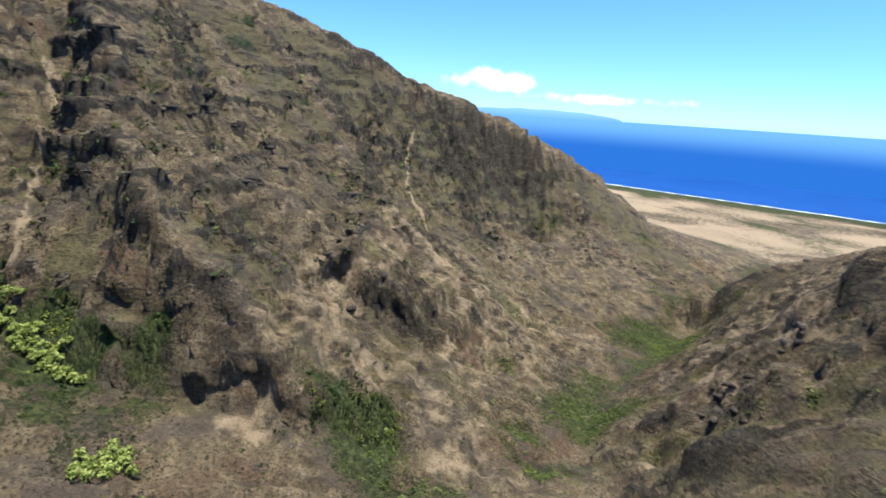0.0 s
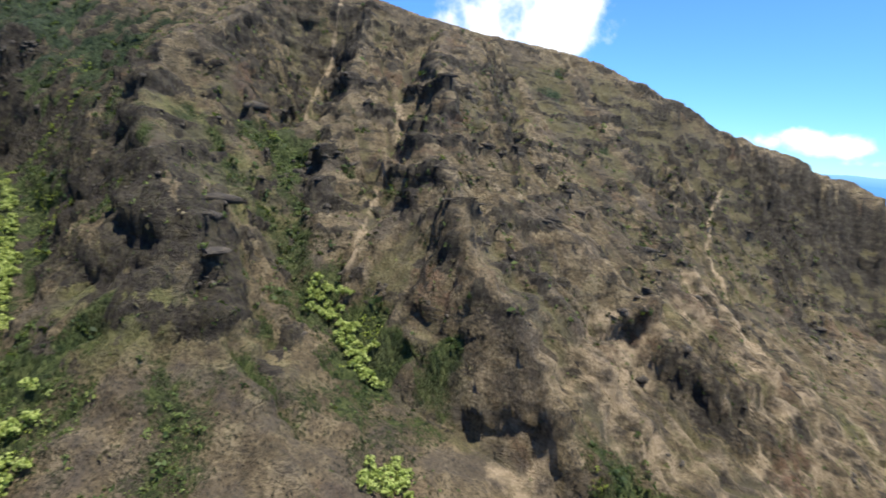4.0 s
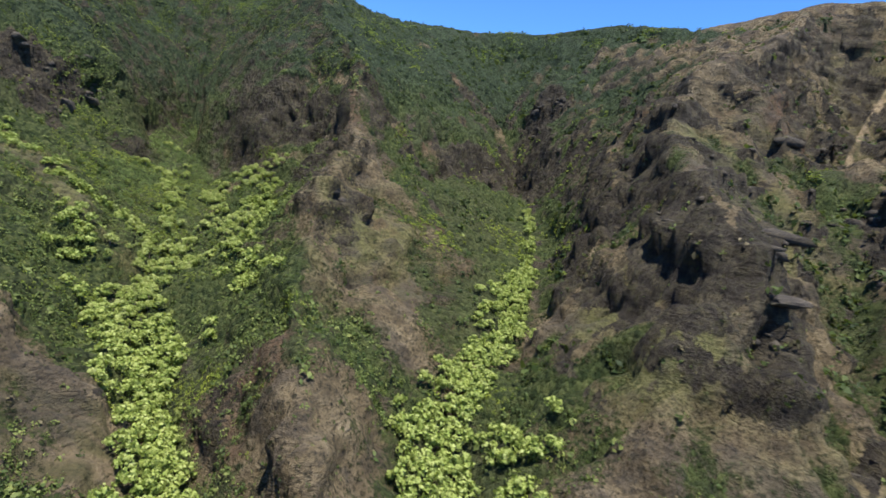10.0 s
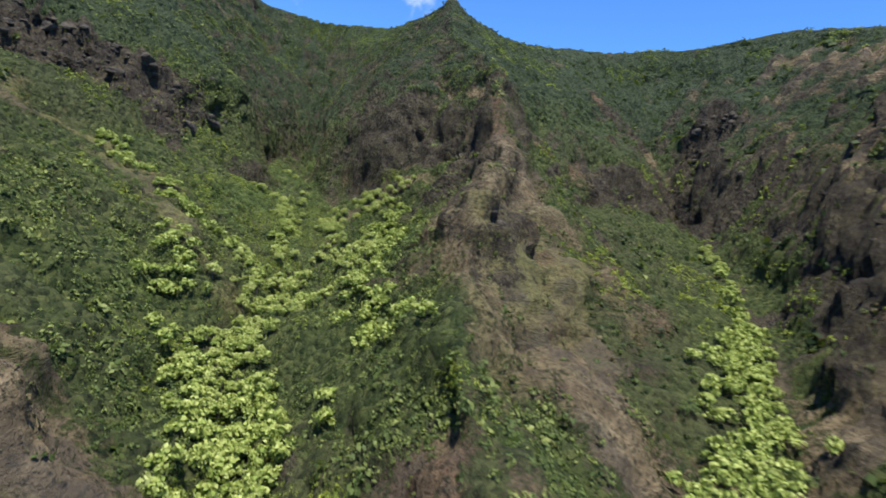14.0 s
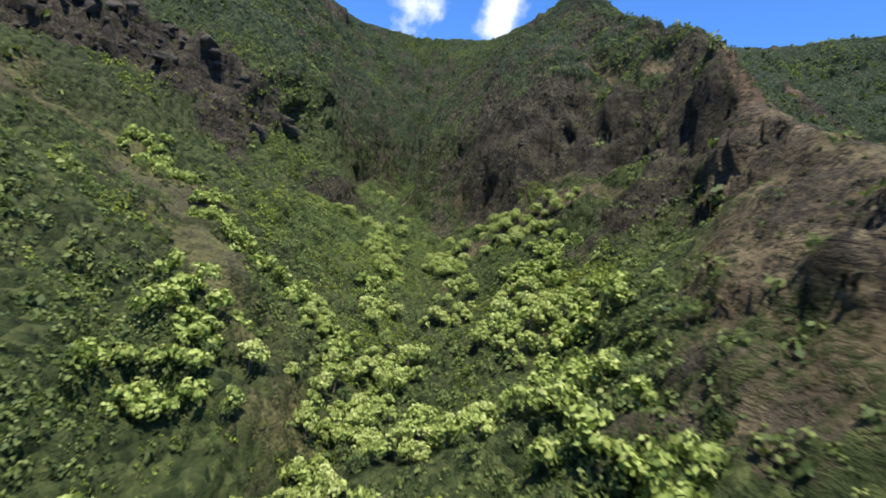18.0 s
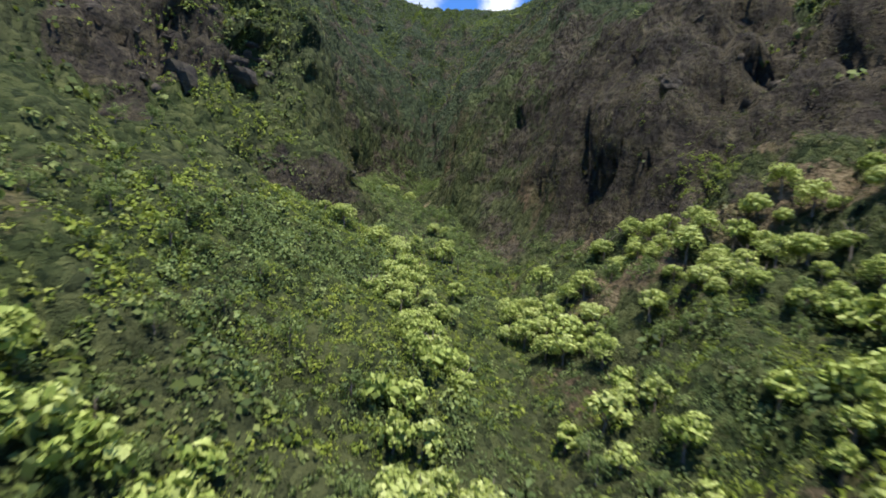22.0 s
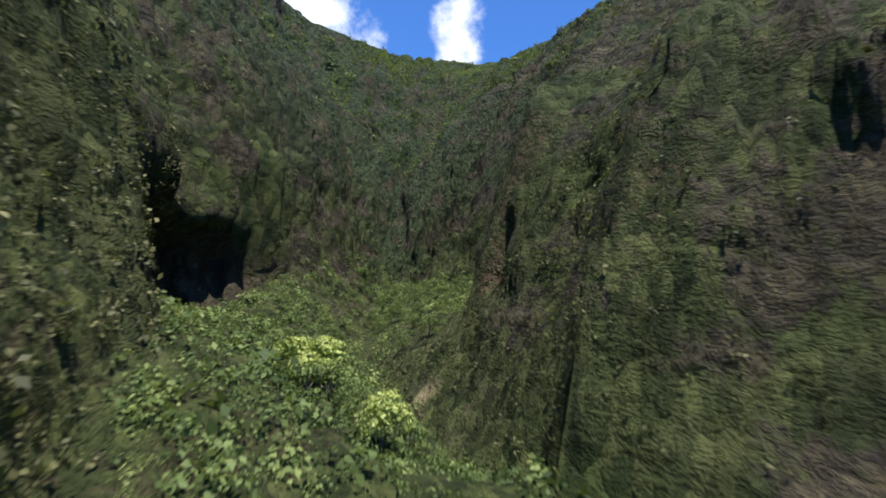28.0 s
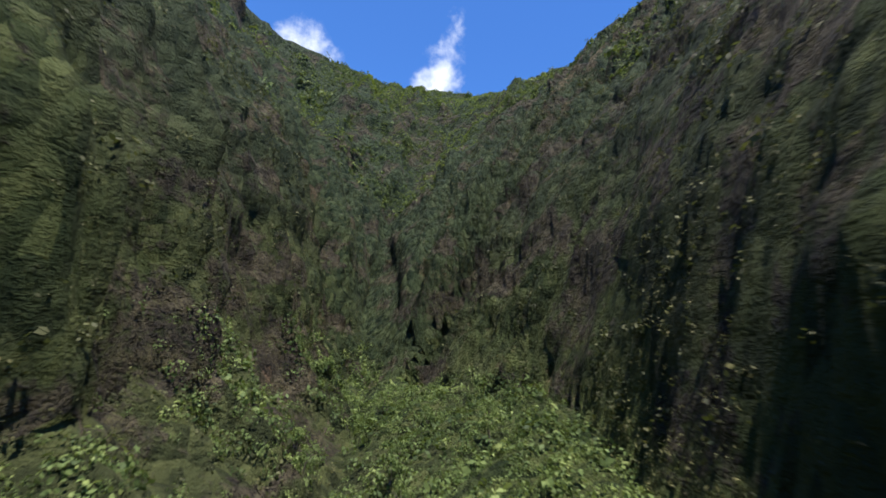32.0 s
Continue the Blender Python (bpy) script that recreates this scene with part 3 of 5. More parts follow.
def downhill(rough):
    """For every cell the lowest neighbour and the slope towards it."""
    ny, nx = rough.shape
    index = np.arange(nx * ny).reshape(ny, nx)
    best, into = np.zeros((ny, nx)), index.copy()
    for dy, dx, far in ((0, 1, 1), (1, 0, 1), (0, -1, 1), (-1, 0, 1), (1, 1, 1.414), (1, -1, 1.414), (-1, 1, 1.414), (-1, -1, 1.414)):
        drop = (rough - np.roll(rough, (-dy, -dx), (0, 1))) / far
        if dy:
            drop[-1 if dy > 0 else 0, :] = -1
        if dx:
            drop[:, -1 if dx > 0 else 0] = -1
        better = drop > best
        best[better] = drop[better]
        into[better] = np.roll(index, (-dy, -dx), (0, 1))[better]
    return best, into.ravel()


def erode(z, x0, y0, cell):
    """Ribs and gullies cut by running water: the flow gathered downhill deepens its bed, round after round."""
    ny, nx = z.shape
    gx, gy = np.meshgrid(x0 + cell * np.arange(nx), y0 + cell * np.arange(ny))
    start = z + 5.0 * grain(gx / 110, gy / 110, 0 * gx, 70) + 3.2 * grain(gx / 52, gy / 52, 0 * gx, 71) + 1.2 * grain(gx / 21, gy / 21, 0 * gx, 72)
    now = start.copy()
    for turn in range(7):
        slope, into = downhill(now)
        flow, target = [1.0] * (nx * ny), into.tolist()
        for k in np.argsort(-now.ravel()).tolist():
            if target[k] != k:
                flow[target[k]] += flow[k]
        flow = np.array(flow).reshape(ny, nx)
        bite = np.minimum(0.16 * np.minimum(flow, 250.0) ** 0.5 * np.minimum(slope, 6.0), 0.8 * slope)
        now = now - np.minimum(bite, 3.2)
        now = 0.72 * now + 0.28 * soften(now)
    cut = start - now
    mean = cut
    for _ in range(3):
        mean = spread_out(mean, 9)
    wash = soften(np.clip(np.log1p(flow) / 5.0, 0, 1.2))
    return np.clip(cut - mean, -9.0, 16.0), wash


def spread_out(z, r):
    """The mean over a square of 2 r + 1 cells."""
    p = np.pad(z, ((r + 1, r), (r + 1, r)), mode="edge").cumsum(0).cumsum(1)
    n = 2 * r + 1
    return (p[n:, n:] - p[:-n, n:] - p[n:, :-n] + p[:-n, :-n]) / n ** 2


WIDE, NEAR, GORGE = membrane()
GULLY, WASH = erode(*WIDE[:1], WIDE[1][0], WIDE[1][1], WIDE[2])
WIDE = (soften(WIDE[0]), *WIDE[1:])
NEAR = (soften(soften(NEAR[0])), *NEAR[1:])


def plain_height(x, y):
    """The membrane itself; the valley's mouth and the plain by the sea beyond it."""
    z = bilinear(WIDE[0], WIDE[1][0], WIDE[1][1], WIDE[2], x, y)
    edge = np.minimum.reduce([x - NEAR[1][0], NEAR[1][2] - x, y - NEAR[1][1], NEAR[1][3] - y])
    t = np.clip(edge / 24.0, 0, 1)
    z = z * (1 - t) + bilinear(NEAR[0], NEAR[1][0], NEAR[1][1], NEAR[2], x, y) * t
    edge = np.minimum.reduce([x - GORGE[1][0], GORGE[1][2] - x, y - GORGE[1][1], GORGE[1][3] - y])
    t = np.clip(edge / 12.0, 0, 1)
    z = z * (1 - t) + bilinear(GORGE[0], GORGE[1][0], GORGE[1][1], GORGE[2], x, y) * t
    # seaward of the hills the ground falls evenly to the shore
    out = (x * 0.78 - y * 0.63) - 1750.0
    fall = np.clip((out - 350.0) / 700.0, 0, 1)
    fall = fall * fall * (3 - 2 * fall)
    shore = -62.0 - (out - 700.0) * 0.031
    return z * (1 - fall) + np.maximum(shore, -125.0) * fall


def steps(parts):
    """Grid stations from (end, spacing) pairs, each stretch with its own spacing."""
    out = [parts[0][0]]
    for end, gap in parts[1:]:
        n = max(1, int(round((end - out[-1]) / gap)))
        out += list(out[-1] + (end - out[-1]) * (np.arange(n) + 1) / n)
    return np.array(out)

# ---- the land: one sheet from the gorge to the shore ----
GX = steps([(-640, 0), (-210, 14), (-66, 2.7), (-20, 0.95), (14, 1.4), (62, 1.0), (240, 2.2), (480, 3.4), (860, 3.4), (1300, 7), (1900, 25), (4600, 90)])
GY = steps([(-4600, 0), (-2400, 90), (-1500, 30), (-1150, 10), (-900, 6), (-560, 3.4), (-70, 2.2), (110, 1.7), (260, 2.2), (460, 5), (768, 14)])

# bare dark crags: x, y, reach, strength
CRAGS = ((300, -118, 36, 0.5), (345, -102, 36, 0.55), (402, -30, 40, 0.5), (252, -160, 26, 0.5), (232, -150, 24, 0.45), (420, -90, 30, 0.5), (300, -60, 55, 0.3), (350, 10, 55, 0.3), (250, -20, 55, 0.3), (450, 0, 50, 0.35),
         (-160, -164, 22, 1.0), (-130, -152, 20, 1.0), (-108, -147, 18, 1.0), (-88, -134, 17, 1.0), (-69, -124, 15, 1.0), (-55, -96, 14, 1.0), (-46, -80, 13, 1.0), (-36, -72, 12, 0.9), (110, -113, 15, 0.8), (129, -114, 16, 0.8), (150, -128, 16, 0.7), (166, -150, 18, 0.6), (168, -192, 14, 0.5), (94, -108, 12, 0.6), (175, -338, 14, 0.7), (192, -327, 12, 0.6), (168, -372, 10, 0.4), (176, -300, 10, 0.4), (184, -262, 10, 0.45), (160, -410, 8, 0.5),
         (140, -331, 8, 0.5), (150, -326, 8, 0.5), (161, -332, 8, 0.5), (302, -203, 22, 0.5), (257, -239, 20, 0.5), (403, -83, 30, 0.5), (184, -246, 14, 0.5), (190, -387, 10, 0.5), (352, -340, 22, 0.6), (399, -294, 28, 0.6), (353, -420, 24, 0.5), (327, -477, 30, 0.5), (332, -505, 11, 0.8), (519, -389, 30, 0.6), (600, -294, 22, 0.5),
         (548, -705, 14, 0.5), (580, -735, 14, 0.5), (620, -775, 14, 0.45),
         (796, -696, 40, 0.4), (731, -718, 25, 0.45), (927, -790, 50, 0.4), (1029, -871, 60, 0.45), (1064, -963, 70, 0.5), (1122, -1092, 80, 0.5), (1085, -1203, 60, 0.45), (847, -851, 30, 0.4), (586, -499, 28, 0.15), (581, -539, 25, 0.15), (549, -576, 22, 0.15), (499, -736, 11, 0.5), (852, -380, 40, 0.2),
         (338, -465, 48, 0.4), (392, -335, 45, 0.4), (-4, -98, 16, 0.7), (300, -120, 60, 0.3), (150, -190, 34, 0.25), (470, -440, 30, 0.4),
         (372, -930, 24, 0.6), (405, -975, 24, 0.5), (446, -985, 22, 0.5), (474, -1040, 26, 0.4), (600, -1060, 30, 0.35), (640, -1110, 26, 0.3), (560, -1080, 90, 0.12), (700, -1160, 120, 0.12), (160, -345, 26, 0.4), (640, -860, 60, 0.3), (1050, -900, 200, 0.3), (110, -112, 26, 0.45), (150, -148, 26, 0.42), (166, -184, 20, 0.4), (318, -127, 30, 0.35), (362, -88, 30, 0.4), (250, -160, 34, 0.25),
         (61, -53, 11, 0.25), (75, -66, 12, 0.3), (84, -82, 12, 0.35), (93, -92, 12, 0.4))
# caves, clefts and overhangs: x, y, z, reach across, reach up, depth
HOLLOWS = ((166, -403, 236, 7, 8, 8), (186, -376, 227, 8, 6, 6), (327, -511, 244, 9, 8, 10), (402, -66, 270, 14, 22, 14), (-42, 0, 288, 24, 12, 19), (-33, -30, 320, 8, 42, 12), (86, -98, 288, 4, 17, 9),
           (23, -1.5, 300, 3, 11, 7), (488, -420, 284, 11, 9, 6), (612, -299, 320, 11, 9, 6), (-27, 238, 325, 7, 45, 9), (-33, 272, 365, 7, 35, 8), (-42, 30, 290, 20, 9, 9))


def nearness(x, y, names, reach):
    """1 on the named lines, falling to 0 at that distance."""
    far = np.full(x.shape, 1e9)
    for name in names:
        line = LINES.get(name) or STRIPS[name]
        for (ax, ay, _), (bx, by, _) in zip(line, line[1:]):
            s = np.clip(((x - ax) * (bx - ax) + (y - ay) * (by - ay)) / ((bx - ax) ** 2 + (by - ay) ** 2), 0, 1)
            far = np.minimum(far, (x - ax - s * (bx - ax)) ** 2 + (y - ay - s * (by - ay)) ** 2)
    return np.clip(1 - np.sqrt(far) / reach, 0, 1)


def smooth(v, lo, hi):
    t = np.clip((v - lo) / (hi - lo), 0, 1)
    return t * t * (3 - 2 * t)


def wetness(x, y):
    """How green the ground is: wet up the valley and along the streams, dry to seaward."""
    g = 1 / (1 + np.exp(-(-0.72 * (x - 150) + y + 365) / 95.0))
    g = g + 0.6 * nearness(x, y, ("main_stream", "east_stream"), 95) + 0.45 * nearness(x, y, ("third_gully",), 45) * (y > -620)
    g = g - 0.3 * nearness(x, y, ("main_spur",), 16) * (y < -180) - 0.34 * nearness(x, y, ("nose_east",), 44) - 0.75 * nearness(x, y, ("brown_knoll",), 50)
    g = g + 0.3 * grain(x / 19, y / 19, 0 * x, 66) * smooth(y, -620, -560) + 0.10 + 0.16 * grain(x / 70, y / 70, 0 * x, 63) - 0.75 * nearness(x, y, ("grass_spur",), 46) - 0.5 * np.exp(-((x - 12) ** 2 + (y + 282) ** 2) / 700)
    for px, py, reach, power in ((432, -713, 26, 0.75), (447, -745, 22, 0.75), (400, -735, 20, 0.75), (774, -830, 14, 0.75), (826, -1162, 22, 0.75), (444, -857, 9, 0.75), (420, -545, 26, 0.7), (433, -599, 11, 0.75), (330, -560, 40, 0.3), (362, -500, 30, 0.25)):
        g = g + power * np.exp(-((x - px) ** 2 + (y - py) ** 2) / reach ** 2)
    return np.clip(g, 0, 1)


def land():
    x, y = np.meshgrid(GX, GY)
    z = plain_height(x, y)
    dzdx, dzdy = np.gradient(z, GX, axis=1), np.gradient(z, GY, axis=0)
    size = np.sqrt(1 + dzdx ** 2 + dzdy ** 2)
    n = np.stack([-dzdx / size, -dzdy / size, 1 / size], -1)
    steep = np.clip((1 - n[..., 2]) * 2.2, 0, 1)
    hilly = smooth(-(x * 0.78 - y * 0.63), -2550, -2050)
    lean = np.clip(np.sqrt(dzdx ** 2 + dzdy ** 2) / 0.75, 0, 1)
    wet = wetness(x, y)
    crag = 0 * x
    for cx, cy, reach, power in CRAGS:
        crag = np.maximum(crag, power * np.exp(-(((x - cx) ** 2 + (y - cy) ** 2) / reach ** 2) * (1 + 0.5 * grain(x / 14, y / 14, z / 14, 5))))
    gorge = smooth(y, -220, -120) * (1 - smooth(np.abs(x - 10), 90, 160))
    flutes = 1 - np.abs(layers(x, y, z, 30, 3, 3, 4.0))
    flutes += smooth(y, 150, 260) * 0.6 * (1 - np.abs(layers(x, y, z, 14, 9, 2, 6.0)) - 0.7)
    # ribs that run straight down the walls, fanning round the head of the gorge
    side = np.where(x > -10, 40.0, 0.0)
    round_head = np.where(y > 150, 150 + 85 * np.arctan2(y - 150, np.abs(x + 12) + 8), y)
    ribs = 1 - np.abs(grain(round_head / 10.5, z / 110, side, 6)) - 0.4 * np.abs(grain(round_head / 3.6, z / 45, side, 7))
    push = (5.0 + 4.0 * steep) * (flutes - 0.68) * (0.25 + 0.75 * lean) * (1 - 0.6 * gorge * (1 - smooth(y, 150, 220)))
    beds = np.tanh(2.8 * grain(x / 75, y / 75, z / 9.0, 21) + 1.5 * grain(x / 21, y / 21, z / 4.5, 22))
    ribbed = smooth(y + 75 * smooth(x, 40, 58), -90, 0) * (1 - smooth(np.abs(x - 10), 130, 200)) * smooth(steep, 0.25, 0.6)
    push *= 1 - 0.55 * gorge * smooth(y, -110, -80) * (1 - smooth(x, 62, 85))
    push += ribbed * (3.2 + 7.0 * smooth(y - np.where(x > 0, 60, 0), 20, 90)) * (ribs - 0.6)
    # slanting buttresses of the east wall
    east = smooth(x, 34, 56) * (1 - smooth(x, 175, 205)) * smooth(y, -215, -170) * (1 - smooth(y, -20, 10)) * smooth(steep, 0.2, 0.5)
    buttress = 1 - np.abs(grain((y - 0.8 * x + 0.5 * z) / 21, z / 90, 0 * x, 24)) - 0.45 * np.abs(grain((y - x + 0.3 * z) / 8, z / 30, 0 * x, 25))
    push += east * 7.0 * (buttress - 0.55)
    groove = np.maximum(ribbed * (1 - smooth(ribs, 0.30, 0.58)), 0.8 * east * (1 - smooth(buttress, 0.25, 0.5)))
    push += beds * (0.4 + 2.9 * lean) * (1 - 0.6 * gorge) * (1.15 - 0.8 * wet) * (1 - 0.75 * np.clip(crag, 0, 1))
    push += (1.7 + (2.8 + 1.4 * np.exp(-((x - 240) / 45) ** 2)) * crag) * layers(x, y, z, 13, 11, 3, 0.8) * (0.5 + steep + crag) * (1 - 0.4 * gorge)
    push += 2.2 * (1 - np.abs(grain(x / 22, y / 22, z / 40, 33)) - 0.6) * lean * (1 - 0.5 * wet)
    push += 0.9 * grain(x / 3.6, y / 3.6, z / 3.6, 31) * (0.4 + steep + crag)
    push *= 1 - 0.5 * smooth(x, 16, 22) * (1 - smooth(x, 60, 75)) * smooth(y, -5, 5) * (1 - smooth(y, 90, 120))
    # hard beds that stand out as dark ledges along the dry slopes
    ledge = 0 * x
    for level in (206, 229, 243, 259, 276, 297, 322, 350, 384, 425):
        here = smooth(grain(x / 46, y / 46, 0 * x + level, 35) + 0.5 * grain(x / 15, y / 15, 0 * x + level, 36), -0.2, 0.2)
        ledge += here * np.exp(-((z - level - 7 * grain(x / 90, y / 90, 0 * x + level, 37)) / 3.0) ** 2)
    ledge *= smooth(x + 0.4 * y, 90, 200) * (1 - smooth(wet, 0.35, 0.75)) * smooth(lean, 0.2, 0.5)
    push += 7.0 * ledge
    bottom = nearness(x, y, ("main_stream", "east_stream"), 14)
    push *= hilly * (1 - 0.6 * bottom)
    hollow = 0 * x
    for hx, hy, hz, across, tall, depth in HOLLOWS:
        r = ((x - hx) ** 2 + (y - hy) ** 2) / across ** 2 + ((z - hz) / tall) ** 2
        inside = np.exp(-1.6 * r ** 2)
        push -= depth * inside
        hollow = np.maximum(hollow, inside)
    # gullies, shallow by the streams and on the valley's cliffs
    cut = bilinear(GULLY, WIDE[1][0], WIDE[1][1], WIDE[2], x, y) * hilly * (1 - 0.85 * nearness(x, y, ("main_stream", "west_foot", "east_foot"), 60))
    deepest = 9.0 + 5.0 * smooth(x, 430, 520)
    cut = deepest * np.tanh(cut * (1.15 + 1.0 * smooth(x, 250, 500)) / deepest)
    z = z - cut
    rib, trough = smooth(-cut, 0.5, 6.0) * lean, smooth(cut, 0.5, 7.0) * lean
    xyz = np.stack([x, y, z], -1) + n * push[..., None]
    # cover
    crest = ribbed * smooth(ribs, 0.62, 0.86) * smooth(y, 20, 90)
    bedded = np.maximum(smooth(x, 380, 450), smooth(crag, 0.3, 0.6)) * (1 - 0.8 * nearness(x, y, ("main_spur",), 60)) * (1 - 0.8 * ribbed)
    patch = layers(x, y, z, 60, 41, 4)
    bands = smooth(grain(x / 75, y / 75, z / 9.0, 21) + 0.5 * grain(x / 21, y / 21, z / 4.5, 22), 0.2, 0.55)
    rock = (1 - 0.42 * gorge * (1 - smooth(x, 62, 85)) * smooth(y, -130, -90) * (1 - 0.6 * smooth(x, 48, 62) * (1 - smooth(y, -50, -20))) - 0.15 * gorge * smooth(y, 0, 50)) * (1 - 0.5 * nearness(x, y, ("main_spur", "nose_east"), 60) * smooth(-y, 190, 230)) * smooth(-0.35 * ribbed * (ribs - 0.55) + steep + crag + 1.3 * ledge + 0.08 * smooth(z, 280, 350) * smooth(x, 480, 560) + (0.12 + 0.14 * smooth(x, 230, 330)) * rib - 0.14 * trough + 0.34 * layers(x, y, z, 21, 51, 4) - 0.2 * wet + 0.30 * bands * (1 - wet), 0.60, 1.0)
    rock = rock * (1 - 0.55 * gorge * smooth(y, -110, -80) * (1 - smooth(x, 62, 85))) * (1 - 0.5 * smooth(x, 370, 400) * smooth(236 - z, 0, 16) * smooth(y, -760, -700))
    # dark stone and withered growth in patches on the gorge walls
    withered = ribbed * smooth(layers(x, y, z, 13, 73, 4) + 0.3 * smooth(x, 15, 30) * (1 - smooth(y, 30, 90)), -0.05, 0.4)
    # shade in the grooves between ribs, painted in as dark stone
    rock = np.maximum(rock, np.maximum(0.62 * withered, 0.45 * groove))
    rock = np.maximum(rock, smooth(hollow, 0.3, 0.8)) * (1 - 0.7 * np.exp(-((x - 25) ** 2 + (y - 3) ** 2) / 150))
    green = np.clip(wet + 0.26 * trough - 0.24 * rib + 0.32 * patch - 0.2 * steep * (1 - wet) - 0.3 * smooth(steep, 0.45, 0.9) + 0.35 * ribbed * (ribs - 0.45) - 0.3 * crest + 0.24 * gorge * smooth(y, -130, -90) * smooth(steep, 0.25, 0.6), 0, 1) * (0.25 + 0.75 * hilly)
    seaward = x * 0.78 - y * 0.63
    green = np.maximum(green, 0.8 * smooth(seaward + 60 * grain(x / 200, y / 200, 0 * x, 65), 3780, 3900))
    green = np.maximum(green, 0.75 * (1 - hilly) * smooth(layers(x, y, 0 * x, 170, 68, 4), 0.2, 0.4))
    sand = (1 - hilly) * (0.48 + 0.3 * layers(x, y, z * 0, 260, 61, 4)) * (1 - smooth(seaward, 3780, 3880))
    # the first strip is tan grass made paler for a sunlit crest
    for name, reach, power in (("spur_crest", 11, 0.42), ("bare_slope", 24, 0.46), ("scar_line", 10, 0.56), ("scar_two", 7, 0.5), ("slide_line", 6, 0.6)):
        sand = np.maximum(sand, power * smooth(nearness(x, y, (name,), reach) + 0.4 * layers(x, y, z, 16, 67, 3), 0.1, 0.9))
    pale = smooth(236 - z, 0, 34) * smooth(x, 385, 430) * (1 - smooth(x, 800, 880)) * smooth(-y, 540, 580) * (1 - wet)
    sand = np.maximum(sand, pale * (0.40 + 0.16 * layers(x, y, z, 30, 69, 3)))
    for px, py, reach in ((13, -5, 6),):
        sand = np.maximum(sand, 0.42 * np.exp(-((x - px) ** 2 + (y - py) ** 2) / reach ** 2))
    # dry grass showing between the plants of the east wall
    green = green * (1 - 0.6 * east * smooth(-y, 50, 80) * smooth(layers(x, y, z, 14, 71, 4), -0.1, 0.3))
    olive = 0.8 * nearness(x, y, ("grass_spur",), 60) * smooth(y, -345, -320)
    for px, py, reach, power in ((12, -282, 34, 0.9), (425, -400, 50, 0.7), (440, -330, 40, 0.6), (225, -330, 45, 0.5), (200, -300, 40, 0.4), (520, -360, 40, 0.5), (330, -540, 50, 0.3), (150, -400, 30, 0.5), (306, -444, 22, 0.8), (298, -490, 24, 0.8), (185, -345, 26, 0.6), (176, -429, 26, 0.5), (640, -700, 60, 0.3), (760, -880, 60, 0.5)):
        olive = np.maximum(olive, power * np.exp(-((x - px) ** 2 + (y - py) ** 2) / reach ** 2))
    wash = bilinear(WASH, WIDE[1][0], WIDE[1][1], WIDE[2], x, y) * hilly * lean
    ny, nx = x.shape
    i = np.arange((ny - 1) * nx).reshape(ny - 1, nx)[:, :-1].ravel()
    faces = np.stack([i, i + 1, i + nx + 1, i + nx], 1)
    me = bpy.data.meshes.new("ground")
    fill(me, xyz.reshape(-1, 3), faces)
    for key, values in (("green", green), ("rock", rock), ("sand", sand), ("wash", wash), ("bedded", bedded), ("olive", olive)):
        me.attributes.new(key, "FLOAT", "POINT").data.foreach_set("value", values.astype(np.float32).ravel())
    me.polygons.foreach_set("use_smooth", np.ones(len(faces), bool))
    me.materials.append(HILL)
    ob = tagged(new("ground", me), "dry brown and green mountain valley with dark basalt cliffs", "ground", kind="structure")
    return ob, xyz, n, steep, wet, green, rock, crag, ledge, hollow, rib, trough, crest, groove


def fill(me, verts, faces):
    """Vertices and equal-sided faces into a mesh, quickly."""
    faces = np.asarray(faces)
    me.vertices.add(len(verts))
    me.vertices.foreach_set("co", np.asarray(verts, np.float32).ravel())
    me.loops.add(faces.size)
    me.loops.foreach_set("vertex_index", faces.astype(np.int32).ravel())
    me.polygons.add(len(faces))
    me.polygons.foreach_set("loop_start", np.arange(len(faces), dtype=np.int32) * faces.shape[1])
    me.update(calc_edges=True)


ground, XYZ, NORMAL, STEEP, WET, GREEN, ROCK, CRAG, LEDGE, HOLLOW, RIB, TROUGH, CREST, GROOVE = land()


